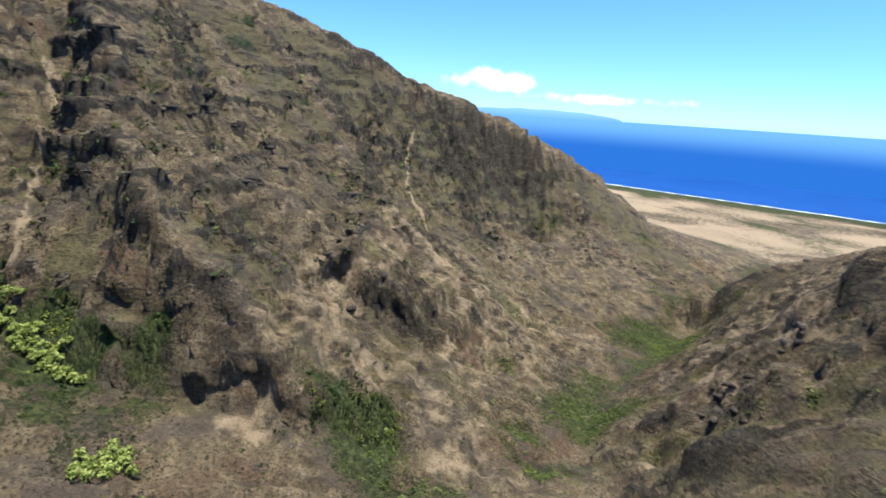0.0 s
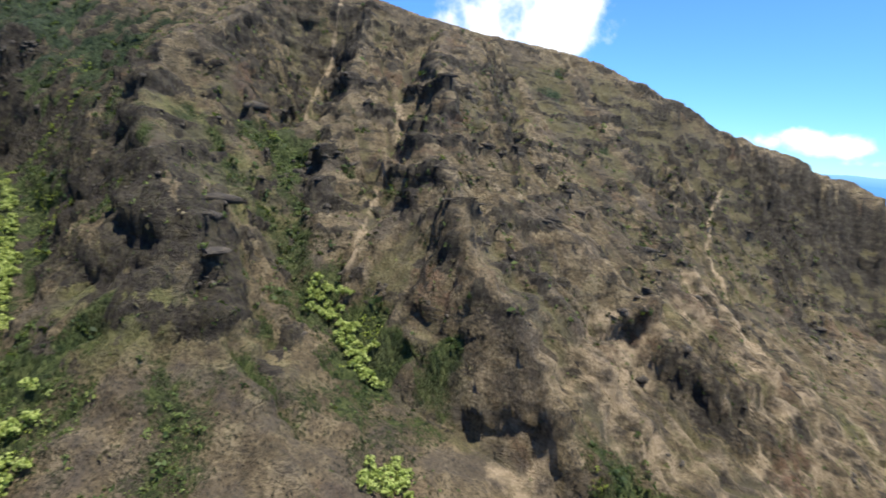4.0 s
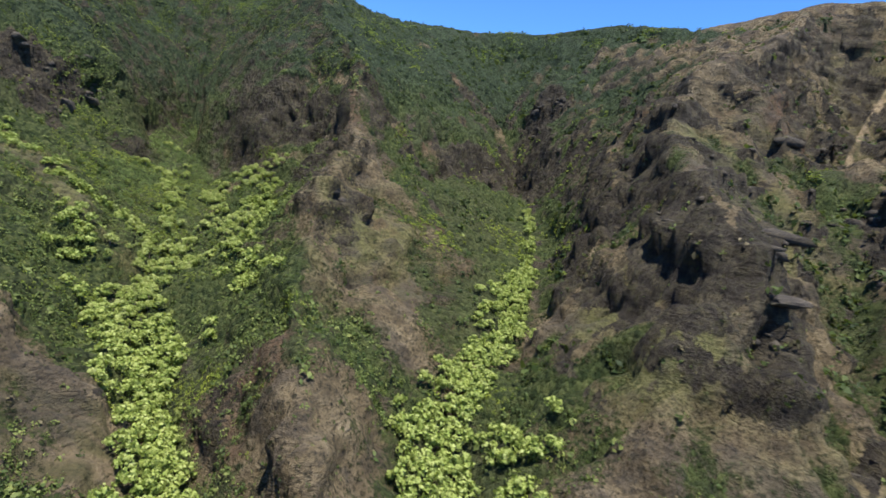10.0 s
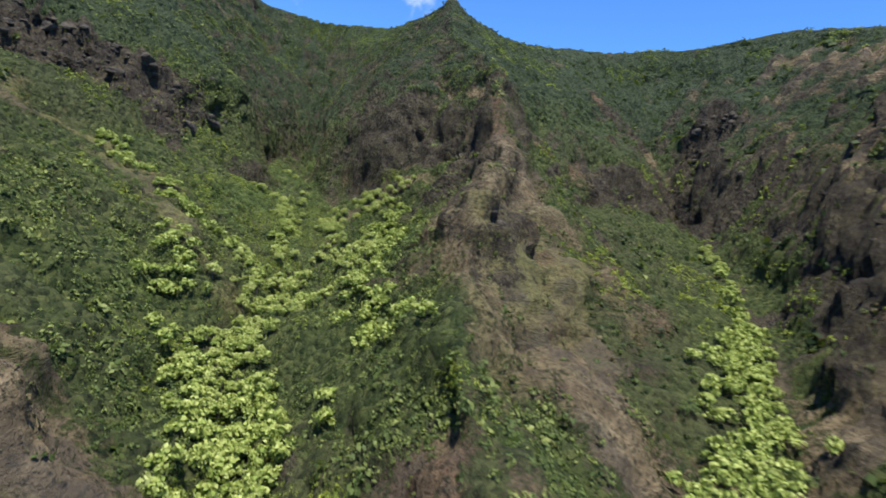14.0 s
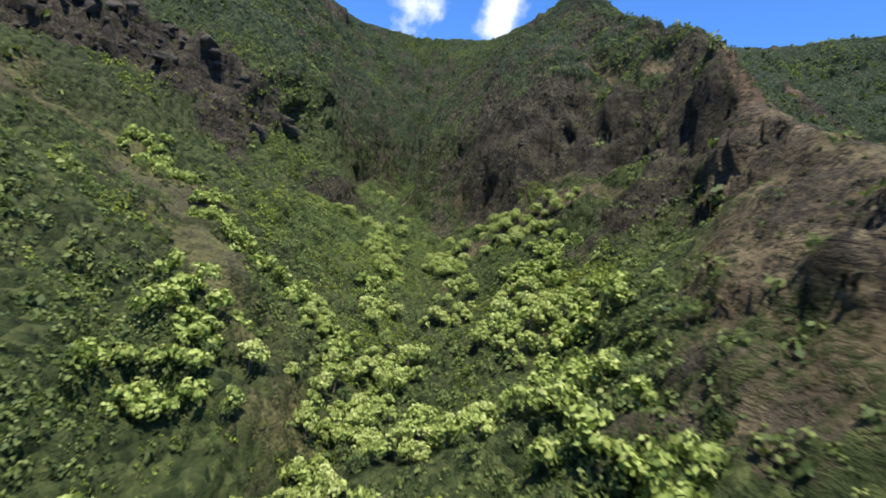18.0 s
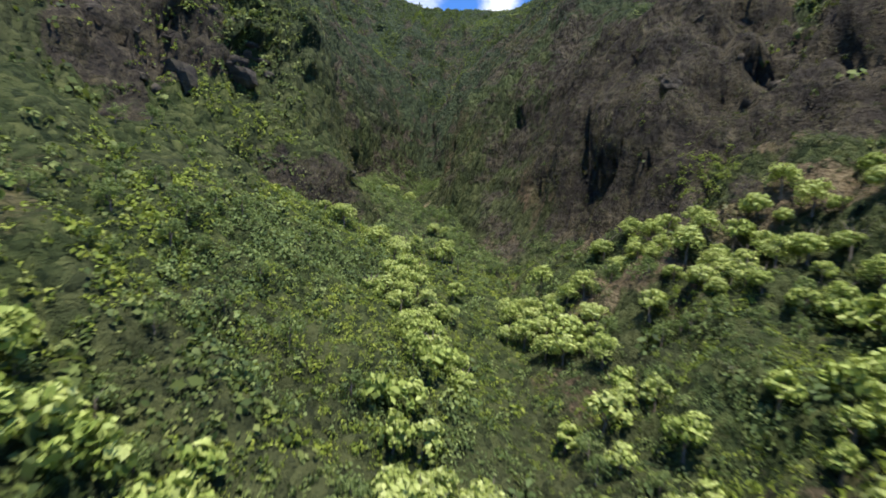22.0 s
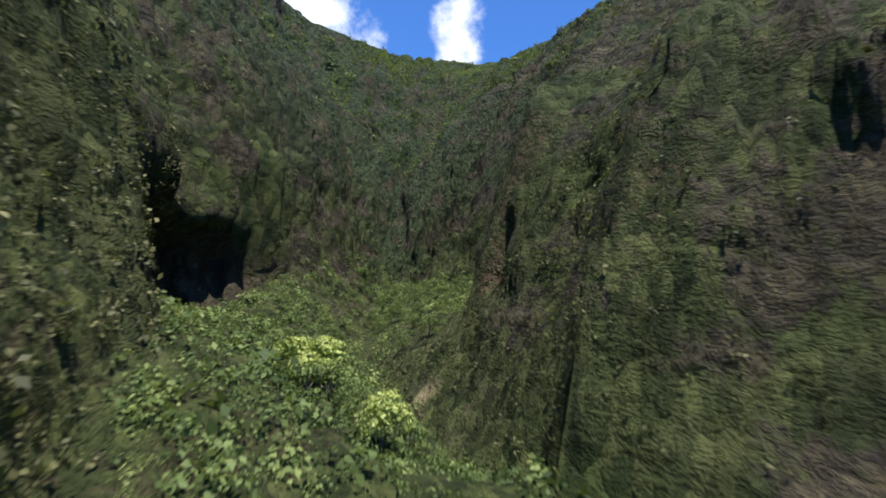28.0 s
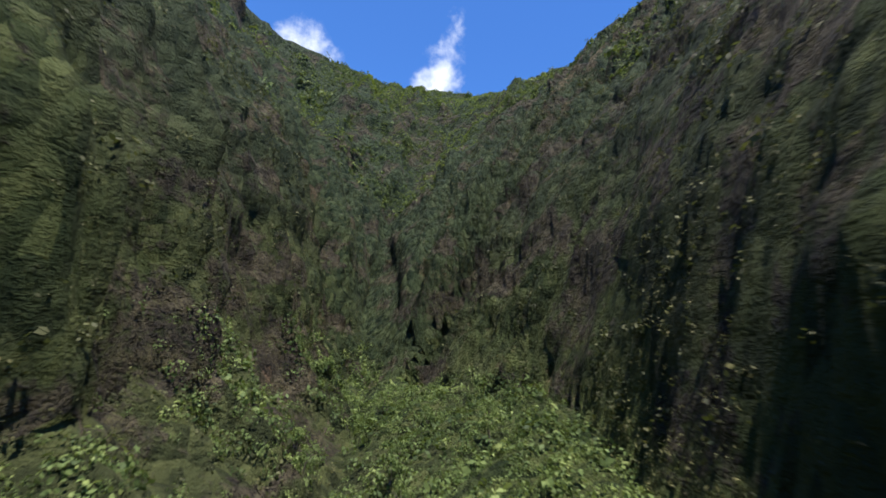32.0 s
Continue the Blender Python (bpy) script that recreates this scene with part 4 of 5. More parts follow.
def sea():
    """The sea sheet and, past it, glowing upright sheets for the rest of the sea up to the horizon and the far island.
    """
    cx, cy, rim, level = 150.0, -750.0, 4780.0, -112.0
    a = np.radians(np.arange(-100, 41, 2.0))
    r = steps([(1500, 0), (rim, 120)])
    aa, rr = np.meshgrid(a, r)
    verts = np.stack([cx + rr * np.cos(aa), cy + rr * np.sin(aa), np.full(aa.shape, level)], -1).reshape(-1, 3)
    i = np.arange((len(r) - 1) * len(a)).reshape(len(r) - 1, len(a))[:, :-1].ravel()
    me = bpy.data.meshes.new("sea")
    fill(me, verts, np.stack([i, i + len(a), i + len(a) + 1, i + 1], 1))
    me.materials.append(SEA)
    tagged(new("sea", me), "deep blue ocean beyond the dry coast", "sea", kind="structure")
    top = 345 - rim * 0.0095
    for name, z0, z1, mat, lo, hi, label in (("sea_backdrop", level - 20, top, FAR_SEA, -100, 41, "glowing sheet of blue sea, haze painted in towards the horizon"), ("island_backdrop", top - 5, top + 62, FAR_ISLAND, -20, 2, "glowing sheet of a faint island, haze painted in, low on the horizon")):
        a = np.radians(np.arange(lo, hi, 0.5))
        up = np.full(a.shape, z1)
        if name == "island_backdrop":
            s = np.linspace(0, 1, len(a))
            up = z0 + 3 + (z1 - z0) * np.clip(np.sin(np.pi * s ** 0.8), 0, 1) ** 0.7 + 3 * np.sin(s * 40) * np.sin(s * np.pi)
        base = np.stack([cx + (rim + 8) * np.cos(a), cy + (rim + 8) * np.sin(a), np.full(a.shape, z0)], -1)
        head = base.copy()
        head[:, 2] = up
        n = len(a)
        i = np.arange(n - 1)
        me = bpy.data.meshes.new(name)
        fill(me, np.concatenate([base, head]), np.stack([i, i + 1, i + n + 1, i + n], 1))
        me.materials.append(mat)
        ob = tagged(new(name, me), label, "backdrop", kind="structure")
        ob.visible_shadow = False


sea()


def surf():
    """The line of white water along the shore."""
    along, out = Vector((0.63, 0.78, 0)), Vector((0.78, -0.63, 0))
    verts, faces = [], []
    for k in range(241):
        t = (k - 120) * 14.0
        wide = 16 + 12 * noise.noise(Vector((t / 60, 0, 0)))
        at = 4056 + 10 * noise.noise(Vector((t / 150, 3, 0)))
        for d, z in ((-wide, -110.6), (wide, -111.4)):
            p = along * t + out * (at + d)
            verts.append((p.x, p.y, z))
        if k:
            faces.append((2 * k - 2, 2 * k - 1, 2 * k + 1, 2 * k))
    me = bpy.data.meshes.new("surf")
    fill(me, verts, faces)
    me.materials.append(FOAM)
    tagged(new("surf", me), "line of white surf along the far shore", "surf", kind="structure")


surf()

# ---- plants ----
def leaf_material(name, stops, shine=0.6, through_light=0.3, vary=0.34):
    """Leaves: the tone of each plant, with some light and shade painted in, picks a colour, and some light comes
    through.
    """
    mat, add, link = material(name)
    tone = add("ShaderNodeAttribute", attribute_name="tone").outputs["Fac"]
    geo = add("ShaderNodeNewGeometry")
    isle = sum_of(add, link, sum_of(add, link, geo.outputs["Random Per Island"], -0.5), vary, "MULTIPLY")
    each = sum_of(add, link, sum_of(add, link, add("ShaderNodeObjectInfo").outputs["Random"], -0.5), 0.3, "MULTIPLY")
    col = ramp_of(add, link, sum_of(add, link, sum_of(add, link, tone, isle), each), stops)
    b = add("ShaderNodeBsdfPrincipled")
    b.inputs["Roughness"].default_value, b.inputs["Specular IOR Level"].default_value = shine, 0.2
    link(col, b.inputs["Base Color"])
    t = add("ShaderNodeBsdfTranslucent")
    link(blend_of(add, link, 0.4, col, (0.25, 0.32, 0.04)), t.inputs["Color"])
    m = add("ShaderNodeMixShader")
    m.inputs[0].default_value = through_light
    link(b.outputs[0], m.inputs[1])
    link(t.outputs[0], m.inputs[2])
    link(m.outputs[0], add("ShaderNodeOutputMaterial").inputs["Surface"])
    return mat


def bark_material(name, dark, light):
    mat, add, link = material(name)
    pos = add("ShaderNodeTexCoord").outputs["Object"]
    col = ramp_of(add, link, noise_of(add, link, pos, 3.0, 5, 0.7, (1, 1, 0.3)), ((0.3, dark), (0.7, light)))
    b = add("ShaderNodeBsdfPrincipled")
    b.inputs["Roughness"].default_value = 0.9
    link(col, b.inputs["Base Color"])
    link(b.outputs[0], add("ShaderNodeOutputMaterial").inputs["Surface"])
    return mat


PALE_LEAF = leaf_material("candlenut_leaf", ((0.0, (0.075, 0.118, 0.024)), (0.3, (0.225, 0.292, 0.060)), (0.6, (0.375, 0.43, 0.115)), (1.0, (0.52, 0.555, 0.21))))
DARK_LEAF = leaf_material("scrub_leaf", ((0.0, (0.022, 0.040, 0.012)), (0.4, (0.078, 0.110, 0.031)), (0.7, (0.152, 0.188, 0.052)), (1.0, (0.25, 0.28, 0.08))))
GORGE_LEAF = leaf_material("gorge_leaf", ((0.0, (0.034, 0.056, 0.018)), (0.4, (0.098, 0.140, 0.044)), (0.7, (0.175, 0.228, 0.072)), (1.0, (0.26, 0.31, 0.10))), vary=0.24)
LIME_LEAF = leaf_material("fern_leaf", ((0.0, (0.08, 0.12, 0.018)), (0.5, (0.20, 0.25, 0.034)), (1.0, (0.33, 0.36, 0.06))))
DRY_LEAF = leaf_material("dry_brush_leaf", ((0.0, (0.035, 0.034, 0.016)), (0.5, (0.10, 0.085, 0.042)), (1.0, (0.20, 0.16, 0.085))), through_light=0.15)
CLIFF_LEAF = leaf_material("cliff_leaf", ((0.0, (0.034, 0.036, 0.016)), (0.35, (0.080, 0.082, 0.036)), (0.65, (0.156, 0.150, 0.062)), (1.0, (0.27, 0.235, 0.105))), through_light=0.2, vary=0.18)
BARK = bark_material("grey_bark", (0.07, 0.055, 0.04), (0.24, 0.20, 0.15))
rng = np.random.default_rng(7)


def unit(v):
    return v / np.maximum(np.linalg.norm(v, axis=-1, keepdims=True), 1e-9)


def cards(centres, facing, size, turn=None):
    """Diamond leaf sprays, folded a little along the middle: vertices and faces."""
    n = len(centres)
    side = unit(np.cross(facing, rng.normal(size=(n, 3))))
    other = np.cross(facing, side)
    s = np.asarray(size)[:, None]
    fold = facing * s * 0.22
    verts = np.stack([centres - side * s - fold, centres - other * s * 0.62, centres + side * s - fold, centres + other * s * 0.62], 1)
    return verts.reshape(-1, 3), np.arange(4 * n).reshape(n, 4)


def bushes(base, axis, radius, tone, per, leaf=(0.34, 0.62)):
    """Domes of leaf sprays standing on base along axis."""
    n = len(base)
    d = unit(rng.normal(size=(n, per, 3)))
    a = axis[:, None, :]
    dot = (d * a).sum(-1, keepdims=True)
    d = d - a * np.minimum(dot, 0) * 2
    reach = rng.uniform(0.5, 1.0, (n, per, 1))
    r = radius[:, None, None]
    stretch_up = 0.75 + 0.5 * rng.random((n, 1, 1))
    c = base[:, None, :] + a * r * 0.12 + r * reach * (d + a * (stretch_up - 1) * np.abs(dot))
    facing = unit(d + 0.6 * rng.normal(size=d.shape) + 0.35 * a)
    size = (r[..., 0] * rng.uniform(*leaf, (n, per))).ravel()
    v, f = cards(c.reshape(-1, 3), facing.reshape(-1, 3), size)
    # inner sprays get a darker tone: shade inside the bush put into colour
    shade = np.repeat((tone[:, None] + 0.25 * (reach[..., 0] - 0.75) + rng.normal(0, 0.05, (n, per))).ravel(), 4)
    return v, f, shade


def stuff(name, parts, mat, label, category):
    """Many small plants of one kind as one object."""
    v = np.concatenate([p[0] for p in parts])
    shift = np.cumsum([0] + [len(p[0]) for p in parts[:-1]])
    f = np.concatenate([p[1] + k for p, k in zip(parts, shift)])
    me = bpy.data.meshes.new(name)
    fill(me, v, f)
    me.attributes.new("tone", "FLOAT", "POINT").data.foreach_set("value", np.concatenate([p[2] for p in parts]).astype(np.float32))
    me.materials.append(mat)
    return tagged(new(name, me), label, category, kind="stuff")


# cells of the ground, as places to grow on
CELL = 0.25 * (XYZ[:-1, :-1] + XYZ[1:, :-1] + XYZ[:-1, 1:] + XYZ[1:, 1:])
EDGE_X, EDGE_Y = XYZ[:-1, 1:] - XYZ[:-1, :-1], XYZ[1:, :-1] - XYZ[:-1, :-1]
CROSS = np.cross(EDGE_X, EDGE_Y)
AREA = np.linalg.norm(CROSS, axis=-1)
CELL_N = CROSS / np.maximum(AREA, 1e-6)[..., None]
cell = {key: v[:-1, :-1] for key, v in (("steep", STEEP), ("wet", WET), ("green", GREEN), ("rock", ROCK), ("crag", CRAG))}
CX, CY, CZ = CELL[..., 0], CELL[..., 1], CELL[..., 2]
STREAM = 1 - nearness(CX, CY, ("main_stream",), 900)          # 0 at the stream, 1 at 900 m
FAR = STREAM * 900
INSIDE = (CX > -330) & (CX < 1250) & (CY > -1250) & (CY < 520)


def scatter(density):
    """Random places on the ground with so many plants to a square metre."""
    want = np.where(INSIDE, density * AREA, 0)
    n = rng.poisson(want)
    j, i = np.nonzero(n)
    k = n[j, i]
    j, i = np.repeat(j, k), np.repeat(i, k)
    u, v = rng.random((len(j), 1)), rng.random((len(j), 1))
    p = XYZ[j, i] + EDGE_X[j, i] * u + EDGE_Y[j, i] * v
    return p, CELL_N[j, i], j, i


UP = np.array([0.0, 0.0, 1.0])
clumpy = np.clip(0.75 + 1.1 * layers(CX, CY, CZ, 26, 81, 3), 0.05, 1.6)
lime = smooth(layers(CX, CY, CZ, 40, 91, 3), 0.22, 0.6) * smooth(cell["wet"], 0.5, 0.8)
lime = np.maximum(lime, nearness(CX, CY, ("fern_strip",), 16))
for px, py, reach in ((33, -192, 13), (-10, -270, 15), (77, -196, 10), (-38, -166, 14), (-10, -218, 9), (-3, -278, 9), (16, -142, 8)):
    lime = np.maximum(lime, 1.2 * np.exp(-((CX - px) ** 2 + (CY - py) ** 2) / reach ** 2))
lime = np.clip(lime, 0, 1)
grow = smooth(cell["green"] + 0.15 * (clumpy - 0.75), 0.28, 0.75) * clumpy * (1 - 0.85 * cell["rock"])


def radius_at(j, i, small, spread):
    far = FAR[j, i]
    return (small + far * 0.0038) * rng.lognormal(0, spread, len(j))


def plant_out(density, small, spread, tone, wander, per, leaf=(0.34, 0.62)):
    p, n, j, i = scatter(density)
    axis = unit(n * 0.6 + UP * 0.5)
    r = radius_at(j, i, small, spread)
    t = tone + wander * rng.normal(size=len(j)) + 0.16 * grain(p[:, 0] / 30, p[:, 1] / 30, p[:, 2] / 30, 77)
    # darker tone up the gorge; shade of the east wall painted into its plants
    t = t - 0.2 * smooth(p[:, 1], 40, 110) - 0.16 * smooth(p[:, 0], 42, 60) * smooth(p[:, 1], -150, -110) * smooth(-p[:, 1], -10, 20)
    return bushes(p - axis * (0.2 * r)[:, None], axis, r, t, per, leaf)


spacing = 1 / (1.2 + FAR * 0.0038) ** 2
gorge = (FAR < 74) & (CY > -215) & (CY < 260)
near_part = (FAR < 130) & ~gorge
wall = smooth(cell["steep"], 0.35, 0.6)
open_air = (1 - smooth(HOLLOW[:-1, :-1], 0.35, 0.7)) * (1 - 0.3 * CREST[:-1, :-1]) * (1 - 0.85 * GROOVE[:-1, :-1])
grow = grow * (1 - 0.92 * smooth(nearness(CX, CY, ("grass_spur",), 20), 0.1, 0.6))
thick = 0.36 * np.clip(0.85 + 0.7 * TROUGH[:-1, :-1] - 0.65 * RIB[:-1, :-1], 0.15, 1.6) * grow * (1 - 0.9 * lime) * spacing
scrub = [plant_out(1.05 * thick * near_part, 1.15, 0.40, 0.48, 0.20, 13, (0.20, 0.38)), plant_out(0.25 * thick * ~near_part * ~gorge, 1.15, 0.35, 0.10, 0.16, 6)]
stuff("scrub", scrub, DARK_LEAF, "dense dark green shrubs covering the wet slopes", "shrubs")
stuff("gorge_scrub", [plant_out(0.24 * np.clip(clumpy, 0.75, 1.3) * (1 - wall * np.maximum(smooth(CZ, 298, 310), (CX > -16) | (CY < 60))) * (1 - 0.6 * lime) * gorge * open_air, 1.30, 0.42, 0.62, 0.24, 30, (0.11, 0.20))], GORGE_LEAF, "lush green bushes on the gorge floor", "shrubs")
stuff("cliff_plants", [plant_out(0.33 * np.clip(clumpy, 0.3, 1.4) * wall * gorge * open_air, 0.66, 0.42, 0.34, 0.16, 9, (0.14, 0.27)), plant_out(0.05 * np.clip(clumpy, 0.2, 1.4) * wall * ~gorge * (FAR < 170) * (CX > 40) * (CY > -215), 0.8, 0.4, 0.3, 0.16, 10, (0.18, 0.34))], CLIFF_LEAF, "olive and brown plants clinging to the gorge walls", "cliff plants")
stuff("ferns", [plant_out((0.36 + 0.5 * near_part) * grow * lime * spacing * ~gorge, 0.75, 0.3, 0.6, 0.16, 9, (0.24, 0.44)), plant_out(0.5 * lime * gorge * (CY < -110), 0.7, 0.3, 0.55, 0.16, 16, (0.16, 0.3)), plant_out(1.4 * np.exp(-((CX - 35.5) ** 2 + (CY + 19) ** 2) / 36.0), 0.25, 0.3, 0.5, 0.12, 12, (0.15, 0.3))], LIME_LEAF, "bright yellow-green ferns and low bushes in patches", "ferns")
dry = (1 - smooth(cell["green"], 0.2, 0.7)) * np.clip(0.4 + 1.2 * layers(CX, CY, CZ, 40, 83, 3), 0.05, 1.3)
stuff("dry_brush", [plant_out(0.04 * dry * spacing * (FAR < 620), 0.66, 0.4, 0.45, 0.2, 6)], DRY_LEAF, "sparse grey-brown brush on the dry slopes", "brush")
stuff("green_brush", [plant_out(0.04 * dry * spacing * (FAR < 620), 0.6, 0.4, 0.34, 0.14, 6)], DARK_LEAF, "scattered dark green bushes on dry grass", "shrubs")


# ---- trees ----
def tube(rings, sides=7):
    """A tapered limb through (centre, radius) rings."""
    v, f = [], []
    for k, (c, r) in enumerate(rings):
        for s in range(sides):
            a = 2 * math.pi * s / sides
            v.append((c[0] + r * math.cos(a), c[1] + r * math.sin(a), c[2]))
    for k in range(len(rings) - 1):
        for s in range(sides):
            f.append((k * sides + s, k * sides + (s + 1) % sides, (k + 1) * sides + (s + 1) % sides, (k + 1) * sides + s))
    return v, f


def wood_mesh(name, height, spread, limbs, seed, thick=0.28):
    r = random.Random(seed)
    v, f = tube([((0, 0, -1.2), thick * 1.5), ((0.05, 0, 0.4), thick), ((0.15, 0.1, height * 0.45), thick * 0.75), ((0.1, 0.2, height * 0.75), thick * 0.4)])
    for k in range(limbs):
        a, z = k * 2.4 + r.random(), height * r.uniform(0.3, 0.55)
        out = spread * r.uniform(0.55, 0.9)
        lv, lf = tube([((0.1, 0.05, z), thick * 0.5), ((math.cos(a) * out * 0.5, math.sin(a) * out * 0.5, z + height * 0.18), thick * 0.34), ((math.cos(a) * out, math.sin(a) * out, z + height * r.uniform(0.25, 0.42)), thick * 0.12)], 5)
        f += [tuple(q + len(v) for q in face) for face in lf]
        v += lv
    me = bpy.data.meshes.new(name)
    fill(me, np.array(v), np.array(f))
    me.materials.append(BARK)
    me.polygons.foreach_set("use_smooth", np.ones(len(f), bool))
    return me


def crown_parts(height, spread, lobes, per, leaf, tone, squat=0.6):
    """Lobes of leaf sprays set round the top of a tree, with gaps between."""
    a = rng.uniform(0, 2 * np.pi, lobes)
    q = np.sqrt(rng.uniform(0.02, 1, lobes))
    c = np.stack([np.cos(a) * q * spread * 0.72, np.sin(a) * q * spread * 0.72, height * (1 - 0.36 * q ** 2) - 0.5 * spread * squat + rng.normal(0, 0.5, lobes)], -1)
    r = spread * rng.uniform(0.26, 0.44, lobes)
    d = unit(rng.normal(size=(lobes, per, 3)) + np.array([0, 0, 0.35]))
    reach = rng.uniform(0.72, 1.05, (lobes, per, 1))
    p = c[:, None, :] + d * reach * r[:, None, None] * np.array([1, 1, 0.8])
    v, f = cards(p.reshape(-1, 3), unit(d + 0.45 * rng.normal(size=d.shape)).reshape(-1, 3), rng.uniform(0.75, 1.25, lobes * per) * leaf)
    # upward sprays get a lighter tone: light from above put into colour
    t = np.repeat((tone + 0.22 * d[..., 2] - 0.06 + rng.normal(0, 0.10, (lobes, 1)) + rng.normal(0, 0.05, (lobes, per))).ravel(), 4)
    return v, f, t


def crown_mesh(name, parts, mat):
    me = bpy.data.meshes.new(name)
    fill(me, parts[0], parts[1])
    me.attributes.new("tone", "FLOAT", "POINT").data.foreach_set("value", parts[2].astype(np.float32))
    me.materials.append(mat)
    return me


def tree(name, label, crown, wood, group):
    base = tagged(new(name), label, "tree", group)
    for part_name, me in (("trunk", wood), ("crown", crown)):
        if me is not None:
            new(part_name, me).parent = base
    return base


def ground_at(x, y):
    """The height of the finished ground near a place."""
    i = int(np.clip(np.searchsorted(GX, x) - 1, 0, len(GX) - 2))
    j = int(np.clip(np.searchsorted(GY, y) - 1, 0, len(GY) - 2))
    near = XYZ[max(j - 3, 0):j + 5, max(i - 3, 0):i + 5].reshape(-1, 3)
    w = 1 / ((near[:, 0] - x) ** 2 + (near[:, 1] - y) ** 2 + 0.5) ** 2
    return float((w * near[:, 2]).sum() / w.sum())


def too_steep(x, y):
    """Whether a place is a cliff, where no tree stands."""
    return STEEP[min(int(np.searchsorted(GY, y)), len(GY) - 1), min(int(np.searchsorted(GX, x)), len(GX) - 1)] > 0.72


# where candlenut trees stand: lines with half-width and spacing
GROVES = (
    (((128, -500), (112, -440), (98, -418), (64, -356), (60, -335)), 15, 4.4),
    (((60, -335), (64, -300), (66, -268), (60, -250)), 14, 5.4),
    (((104, -250), (112, -215), (122, -190), (114, -154), (99, -128)), 10, 5.0),
    (((84, -226), (80, -190), (76, -150)), 9, 7.0),
    (((58, -240), (48, -200), (44, -170)), 7, 7.0),
    (((42, -258), (30, -236), (9, -240), (-10, -234), (-38, -215), (-85, -202)), 7, 5.6),
    (((27, -156), (50, -164)), 6, 6.4),
    (((30, -150), (36, -147), (38, -178), (50, -172)), 6, 4.4),
    (((18, -130), (24, -136), (30, -120), (40, -124)), 4, 4.6),
    (((100, -255), (111, -265), (126, -260)), 9, 5.0),
    (((131, -263), (125, -282), (114, -276), (102, -275)), 9, 5.4),
    (((32, -330), (29, -318), (24, -307), (24, -294)), 8, 4.4),
    (((66, -138), (70, -162), (84, -170)), 7, 5.0),
    (((124, -350), (134, -354)), 7, 4.4),
    (((82, -307), (96, -315), (107, -308)), 8, 5.0),
    (((97, -134), (102, -157), (110, -178)), 11, 3.6),
    (((150, -395), (135, -380), (118, -340), (128, -280)), 8, 9.0),
    (((208, -520), (212, -480), (228, -450), (262, -405), (300, -345), (322, -305)), 13, 4.3),
    (((322, -305), (352, -235), (380, -150)), 8, 8.5),
    (((250, -470), (240, -500), (225, -520)), 10, 6.5),
    (((424, -490), (420, -520), (406, -552), (399, -572)), 8, 4.2),
    (((330, -612), (342, -618), (356, -619)), 9, 4.0),
    (((-5, -124), (1, -126), (6, -125), (10, -130)), 3, 3.6),
    (((34, -90), (37, -86)), 3, 4.5),
    (((-5, -18), (0, -26)), 4, 4.5),
    (((10, -36), (12, -41)), 3, 4.5),
)
spots = []
for line, half, gap in GROVES:
    for (ax, ay), (bx, by) in zip(line, line[1:]):
        far = math.hypot(bx - ax, by - ay)
        for _ in range(int(far * half * 2 / gap ** 2 * 1.5)):
            s, o = rng.random(), rng.normal() * half * 0.55
            spots.append((ax + (bx - ax) * s - (by - ay) / far * o, ay + (by - ay) * s + (bx - ax) / far * o))
kept = []
for x, y in spots:
    if too_steep(x, y):
        continue
    if not (x < 4 and -152 < y < -131) and all((x - a) ** 2 + (y - b) ** 2 > 12.5 for a, b in kept):
        kept.append((x, y))
spots = kept

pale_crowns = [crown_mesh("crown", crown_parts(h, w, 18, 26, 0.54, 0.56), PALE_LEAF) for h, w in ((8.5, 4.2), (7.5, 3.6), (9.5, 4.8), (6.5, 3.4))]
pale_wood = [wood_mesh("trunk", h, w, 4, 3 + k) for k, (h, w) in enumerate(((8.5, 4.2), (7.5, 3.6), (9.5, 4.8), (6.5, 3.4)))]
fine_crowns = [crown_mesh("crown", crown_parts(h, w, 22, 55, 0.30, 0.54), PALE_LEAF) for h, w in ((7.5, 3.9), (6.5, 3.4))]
models = [tree("candlenut_tree", "pale green candlenut tree in the stream gully", c, w, "candlenut trees along the streams") for c, w in zip(pale_crowns, pale_wood)]


def stand(x, y, sink=0.5):
    k = rng.uniform(0.68, 1.15)
    return pose(x, y, ground_at(x, y) - sink, rng.uniform(-6, 6), rng.uniform(-6, 6), rng.uniform(0, 360)) @ Matrix.Scale(k, 4)


def place(model, m):
    ob = copy_thing(model, m)
    ob.matrix_basis = m
    return ob


order = sorted(range(len(spots)), key=lambda k: (spots[k][1] < -190) * 1000 + abs(spots[k][0] - 75) * 1.4 + abs(spots[k][1] + 260) * 0.55)
for rank, k in enumerate(order[:300]):
    x, y = spots[k]
    if rank < len(models):
        models[rank].matrix_basis = stand(x, y)
    else:
        ob = place(models[int(rng.integers(4))], stand(x, y))
        if y > -190:
            for child in ob.children:
                if child.name.startswith("crown"):
                    child.data = fine_crowns[int(rng.integers(2))]
rest = []
for k in order[300:]:
    x, y = spots[k]
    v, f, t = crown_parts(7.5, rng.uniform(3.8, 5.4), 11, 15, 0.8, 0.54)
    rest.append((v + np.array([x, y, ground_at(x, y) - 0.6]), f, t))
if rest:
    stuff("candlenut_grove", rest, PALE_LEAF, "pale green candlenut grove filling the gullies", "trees")

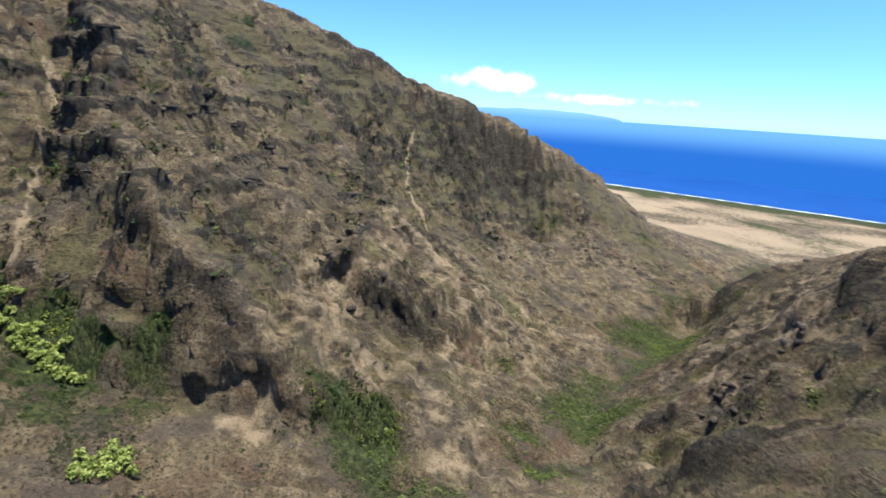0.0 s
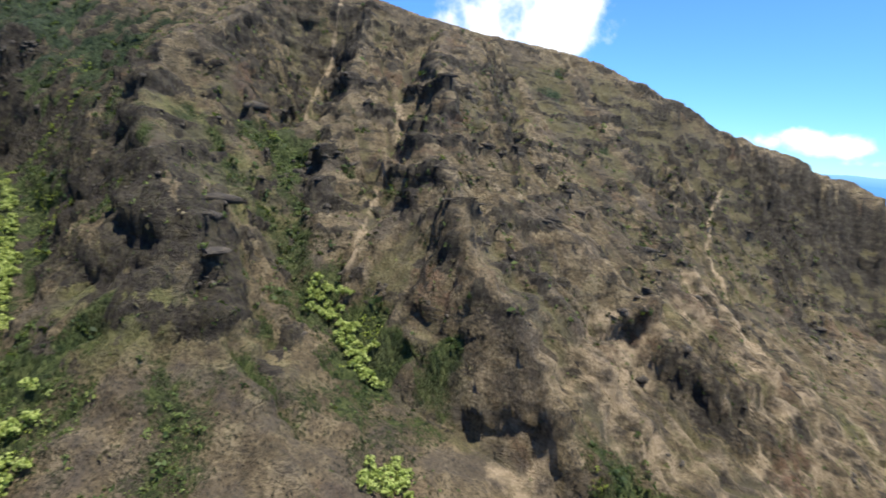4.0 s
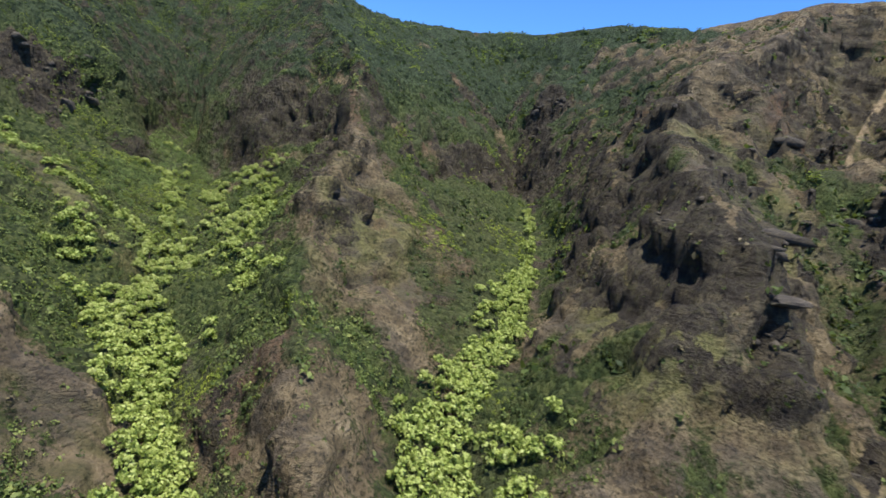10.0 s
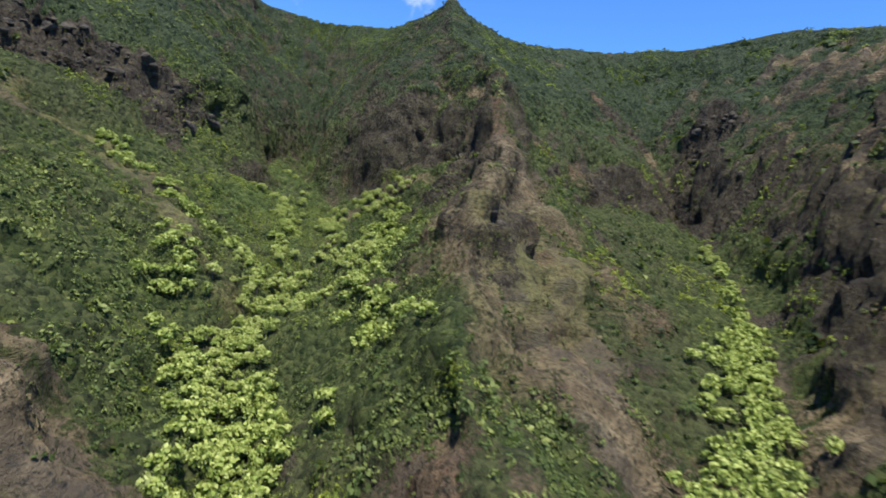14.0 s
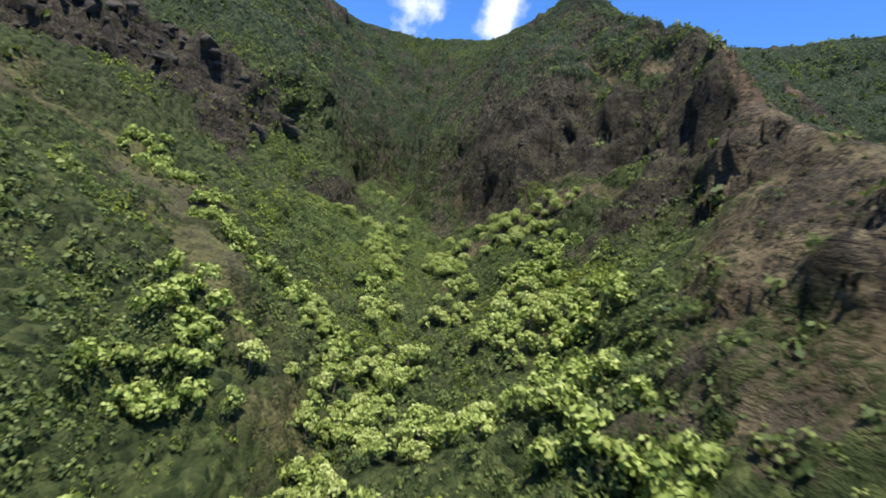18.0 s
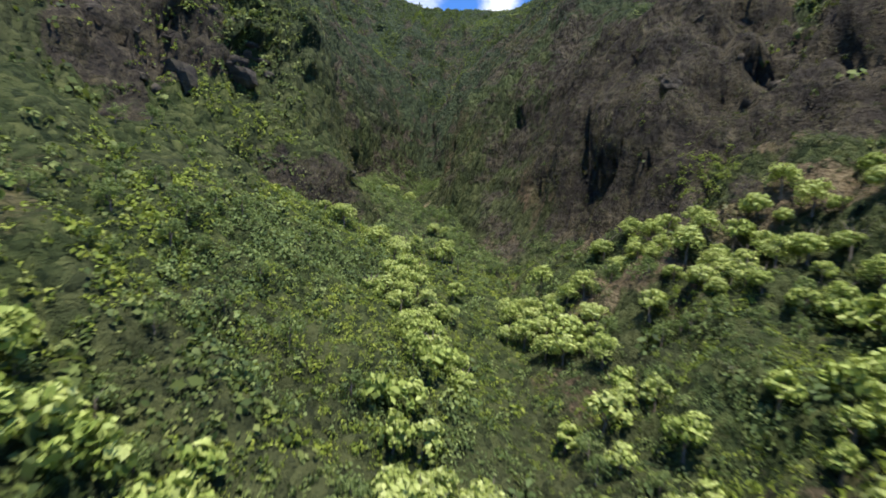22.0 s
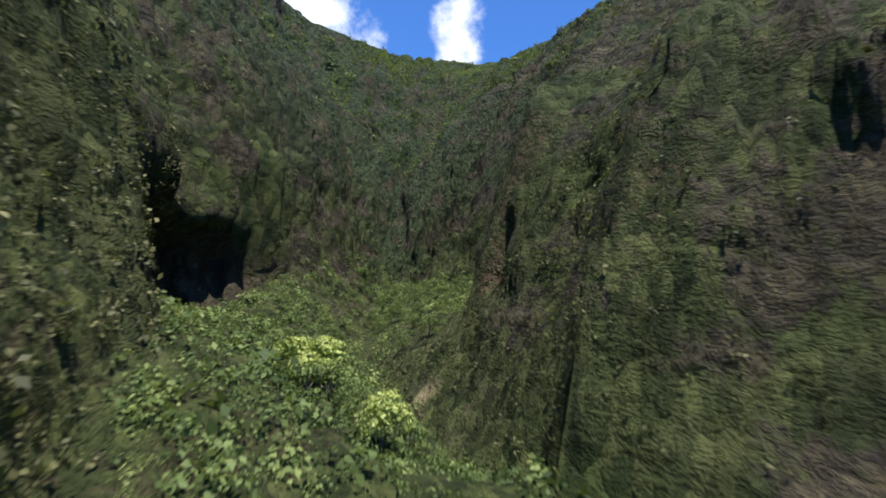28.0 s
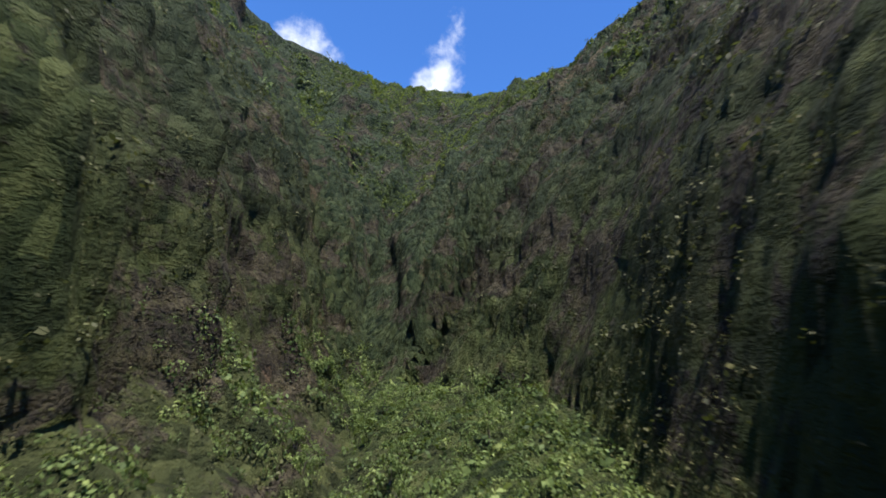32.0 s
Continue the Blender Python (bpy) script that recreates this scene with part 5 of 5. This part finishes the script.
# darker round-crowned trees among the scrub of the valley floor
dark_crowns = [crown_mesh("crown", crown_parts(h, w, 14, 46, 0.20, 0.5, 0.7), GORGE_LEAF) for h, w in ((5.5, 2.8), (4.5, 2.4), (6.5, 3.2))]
dark_wood = [wood_mesh("trunk", h, w, 3, 13 + k, 0.2) for k, (h, w) in enumerate(((5.5, 2.8), (4.5, 2.4), (6.5, 3.2)))]
dark_models = [tree("forest_tree", "dark green round-crowned tree on the valley floor", c, w, "dark trees of the valley floor") for c, w in zip(dark_crowns, dark_wood)]
STANDS = (((60, -160), (40, -70), (10, -10), (-10, 60), (-14, 150)), ((70, -330), (66, -200)), ((95, -220), (110, -160)), ((20, -250), (-30, -150)), ((290, -360), (240, -440)), ((150, -300), (110, -330)), ((-10, -290), (-60, -220)))
count = 0
for line in STANDS:
    for (ax, ay), (bx, by) in zip(line, line[1:]):
        far = math.hypot(bx - ax, by - ay)
        for _ in range(int(far / 3.2)):
            s, o = rng.random(), rng.normal() * 16
            x, y = ax + (bx - ax) * s - (by - ay) / far * o, ay + (by - ay) * s + (bx - ax) / far * o
            if -30 < y and abs(x + 8) > 22 or count >= 220 or too_steep(x, y):
                continue
            if count < len(dark_models):
                dark_models[count].matrix_basis = stand(x, y, 0.6)
            else:
                place(dark_models[int(rng.integers(3))], stand(x, y, 0.6))
            count += 1

# leafless grey trees by the stream
bare_wood = [wood_mesh("limbs", 6.5, 3.6, 9, 31 + k, 0.16) for k in range(2)]
for k, (x, y) in enumerate(((74, -242), (80, -236), (68, -233), (84, -246), (77, -228), (63, -240), (88, -234), (71, -222))):
    bare = tagged(new("bare_tree"), "leafless grey-brown tree standing by the stream", "tree", "bare trees by the stream")
    bare.matrix_basis = stand(x, y, 0.2)
    new("limbs", bare_wood[k % 2]).parent = bare


# ---- bare rock: blocks standing out of the crags and the ledges ----
def block_mesh(seed, flat, fine=2):
    """A weathered basalt block: a ball cut by a few planes and roughened."""
    bm = bmesh.new()
    bmesh.ops.create_icosphere(bm, subdivisions=fine, radius=1.0)
    r = random.Random(seed)
    cuts = [(Vector((r.gauss(0, 1), r.gauss(0, 1), r.gauss(0, 0.8))).normalized(), r.uniform(0.5, 0.85)) for _ in range(9)]
    for v in bm.verts:
        for way, reach in cuts:
            over = v.co.dot(way) - reach
            if over > 0:
                v.co -= way * over * 0.9
        v.co += v.co.normalized() * (0.16 * noise.noise(v.co * 1.7 + Vector((seed * 3.1, 0, 0))) + 0.07 * noise.noise(v.co * 4.3 + Vector((0, seed * 2.3, 0))))
        v.co.z *= flat
    me = bpy.data.meshes.new("block")
    bm.to_mesh(me)
    bm.free()
    me.materials.append(STONE)
    return me


blocks = [block_mesh(k + 1, (0.62, 0.8, 0.5, 0.7, 0.9)[k]) for k in range(5)]
shapes = []
for me in [block_mesh(k + 11, (0.62, 0.8, 0.5, 0.7, 0.9)[k], 1) for k in range(5)]:
    co = np.zeros(len(me.vertices) * 3, np.float32)
    me.vertices.foreach_get("co", co)
    shapes.append((co.reshape(-1, 3), np.array([tuple(p.vertices) for p in me.polygons])))


def block_frame(n, k):
    """Along the slope, into it, and up, for a block."""
    along = unit(np.cross(n, UP) + 1e-4)
    turn = rng.normal(0, 0.3)
    along = unit(along * math.cos(turn) + np.cross(UP, along) * math.sin(turn))
    return np.stack([along, np.cross(UP, along), UP], 1)


def rubble(name, density, size, stretch_by, label, keep=0):
    """Blocks over the ground; the first few as things of their own, the rest as one."""
    p, n, j, i = scatter(density)
    v, f, at = [], [], 0
    mixed = rng.permutation(len(p))
    p, n = p[mixed], n[mixed]
    for k in range(len(p)):
        r = size * rng.lognormal(0, 0.4)
        m = block_frame(n[k], k) * (r * np.array([rng.uniform(1.0, stretch_by), rng.uniform(0.7, 1.1), rng.uniform(0.7, 1.1)]))
        base = p[k] - n[k] * r * 0.35
        pick = int(rng.integers(5))
        if k < keep:
            ob = tagged(new("rock_outcrop", blocks[pick]), label, "rock", "rock outcrops on the crags")
            ob.matrix_basis = Matrix([[*m[0], base[0]], [*m[1], base[1]], [*m[2], base[2]], [0, 0, 0, 1]])
            continue
        co, tri = shapes[pick]
        v.append(co @ m.T + base)
        f.append(tri + at)
        at += len(co)
    if v:
        me = bpy.data.meshes.new(name)
        fill(me, np.concatenate(v), np.concatenate(f))
        me.materials.append(STONE)
        tagged(new(name, me), "broken dark basalt blocks on the slopes", "rocks", kind="stuff")


crag_cell, ledge_cell = CRAG[:-1, :-1], LEDGE[:-1, :-1]
crag_only = smooth(crag_cell, 0.42, 0.8) * ((CY < -84) | (CX > 150))
rubble("crag_rocks", 0.012 * crag_only * (FAR < 500), 2.6, 1.5, "dark weathered basalt outcrop on a steep slope", 90)
rubble("ledge_rocks", 0.018 * ledge_cell * (FAR < 700) * (1 - cell["green"]), 1.9, 3.6, "long dark basalt ledge along the dry slope", 60)
rubble("slope_rocks", 0.0075 * smooth(crag_cell, 0.16, 0.45) * (CX > 430) * (FAR < 800), 3.0, 2.0, "dark basalt outcrop high on the dry slope", 60)
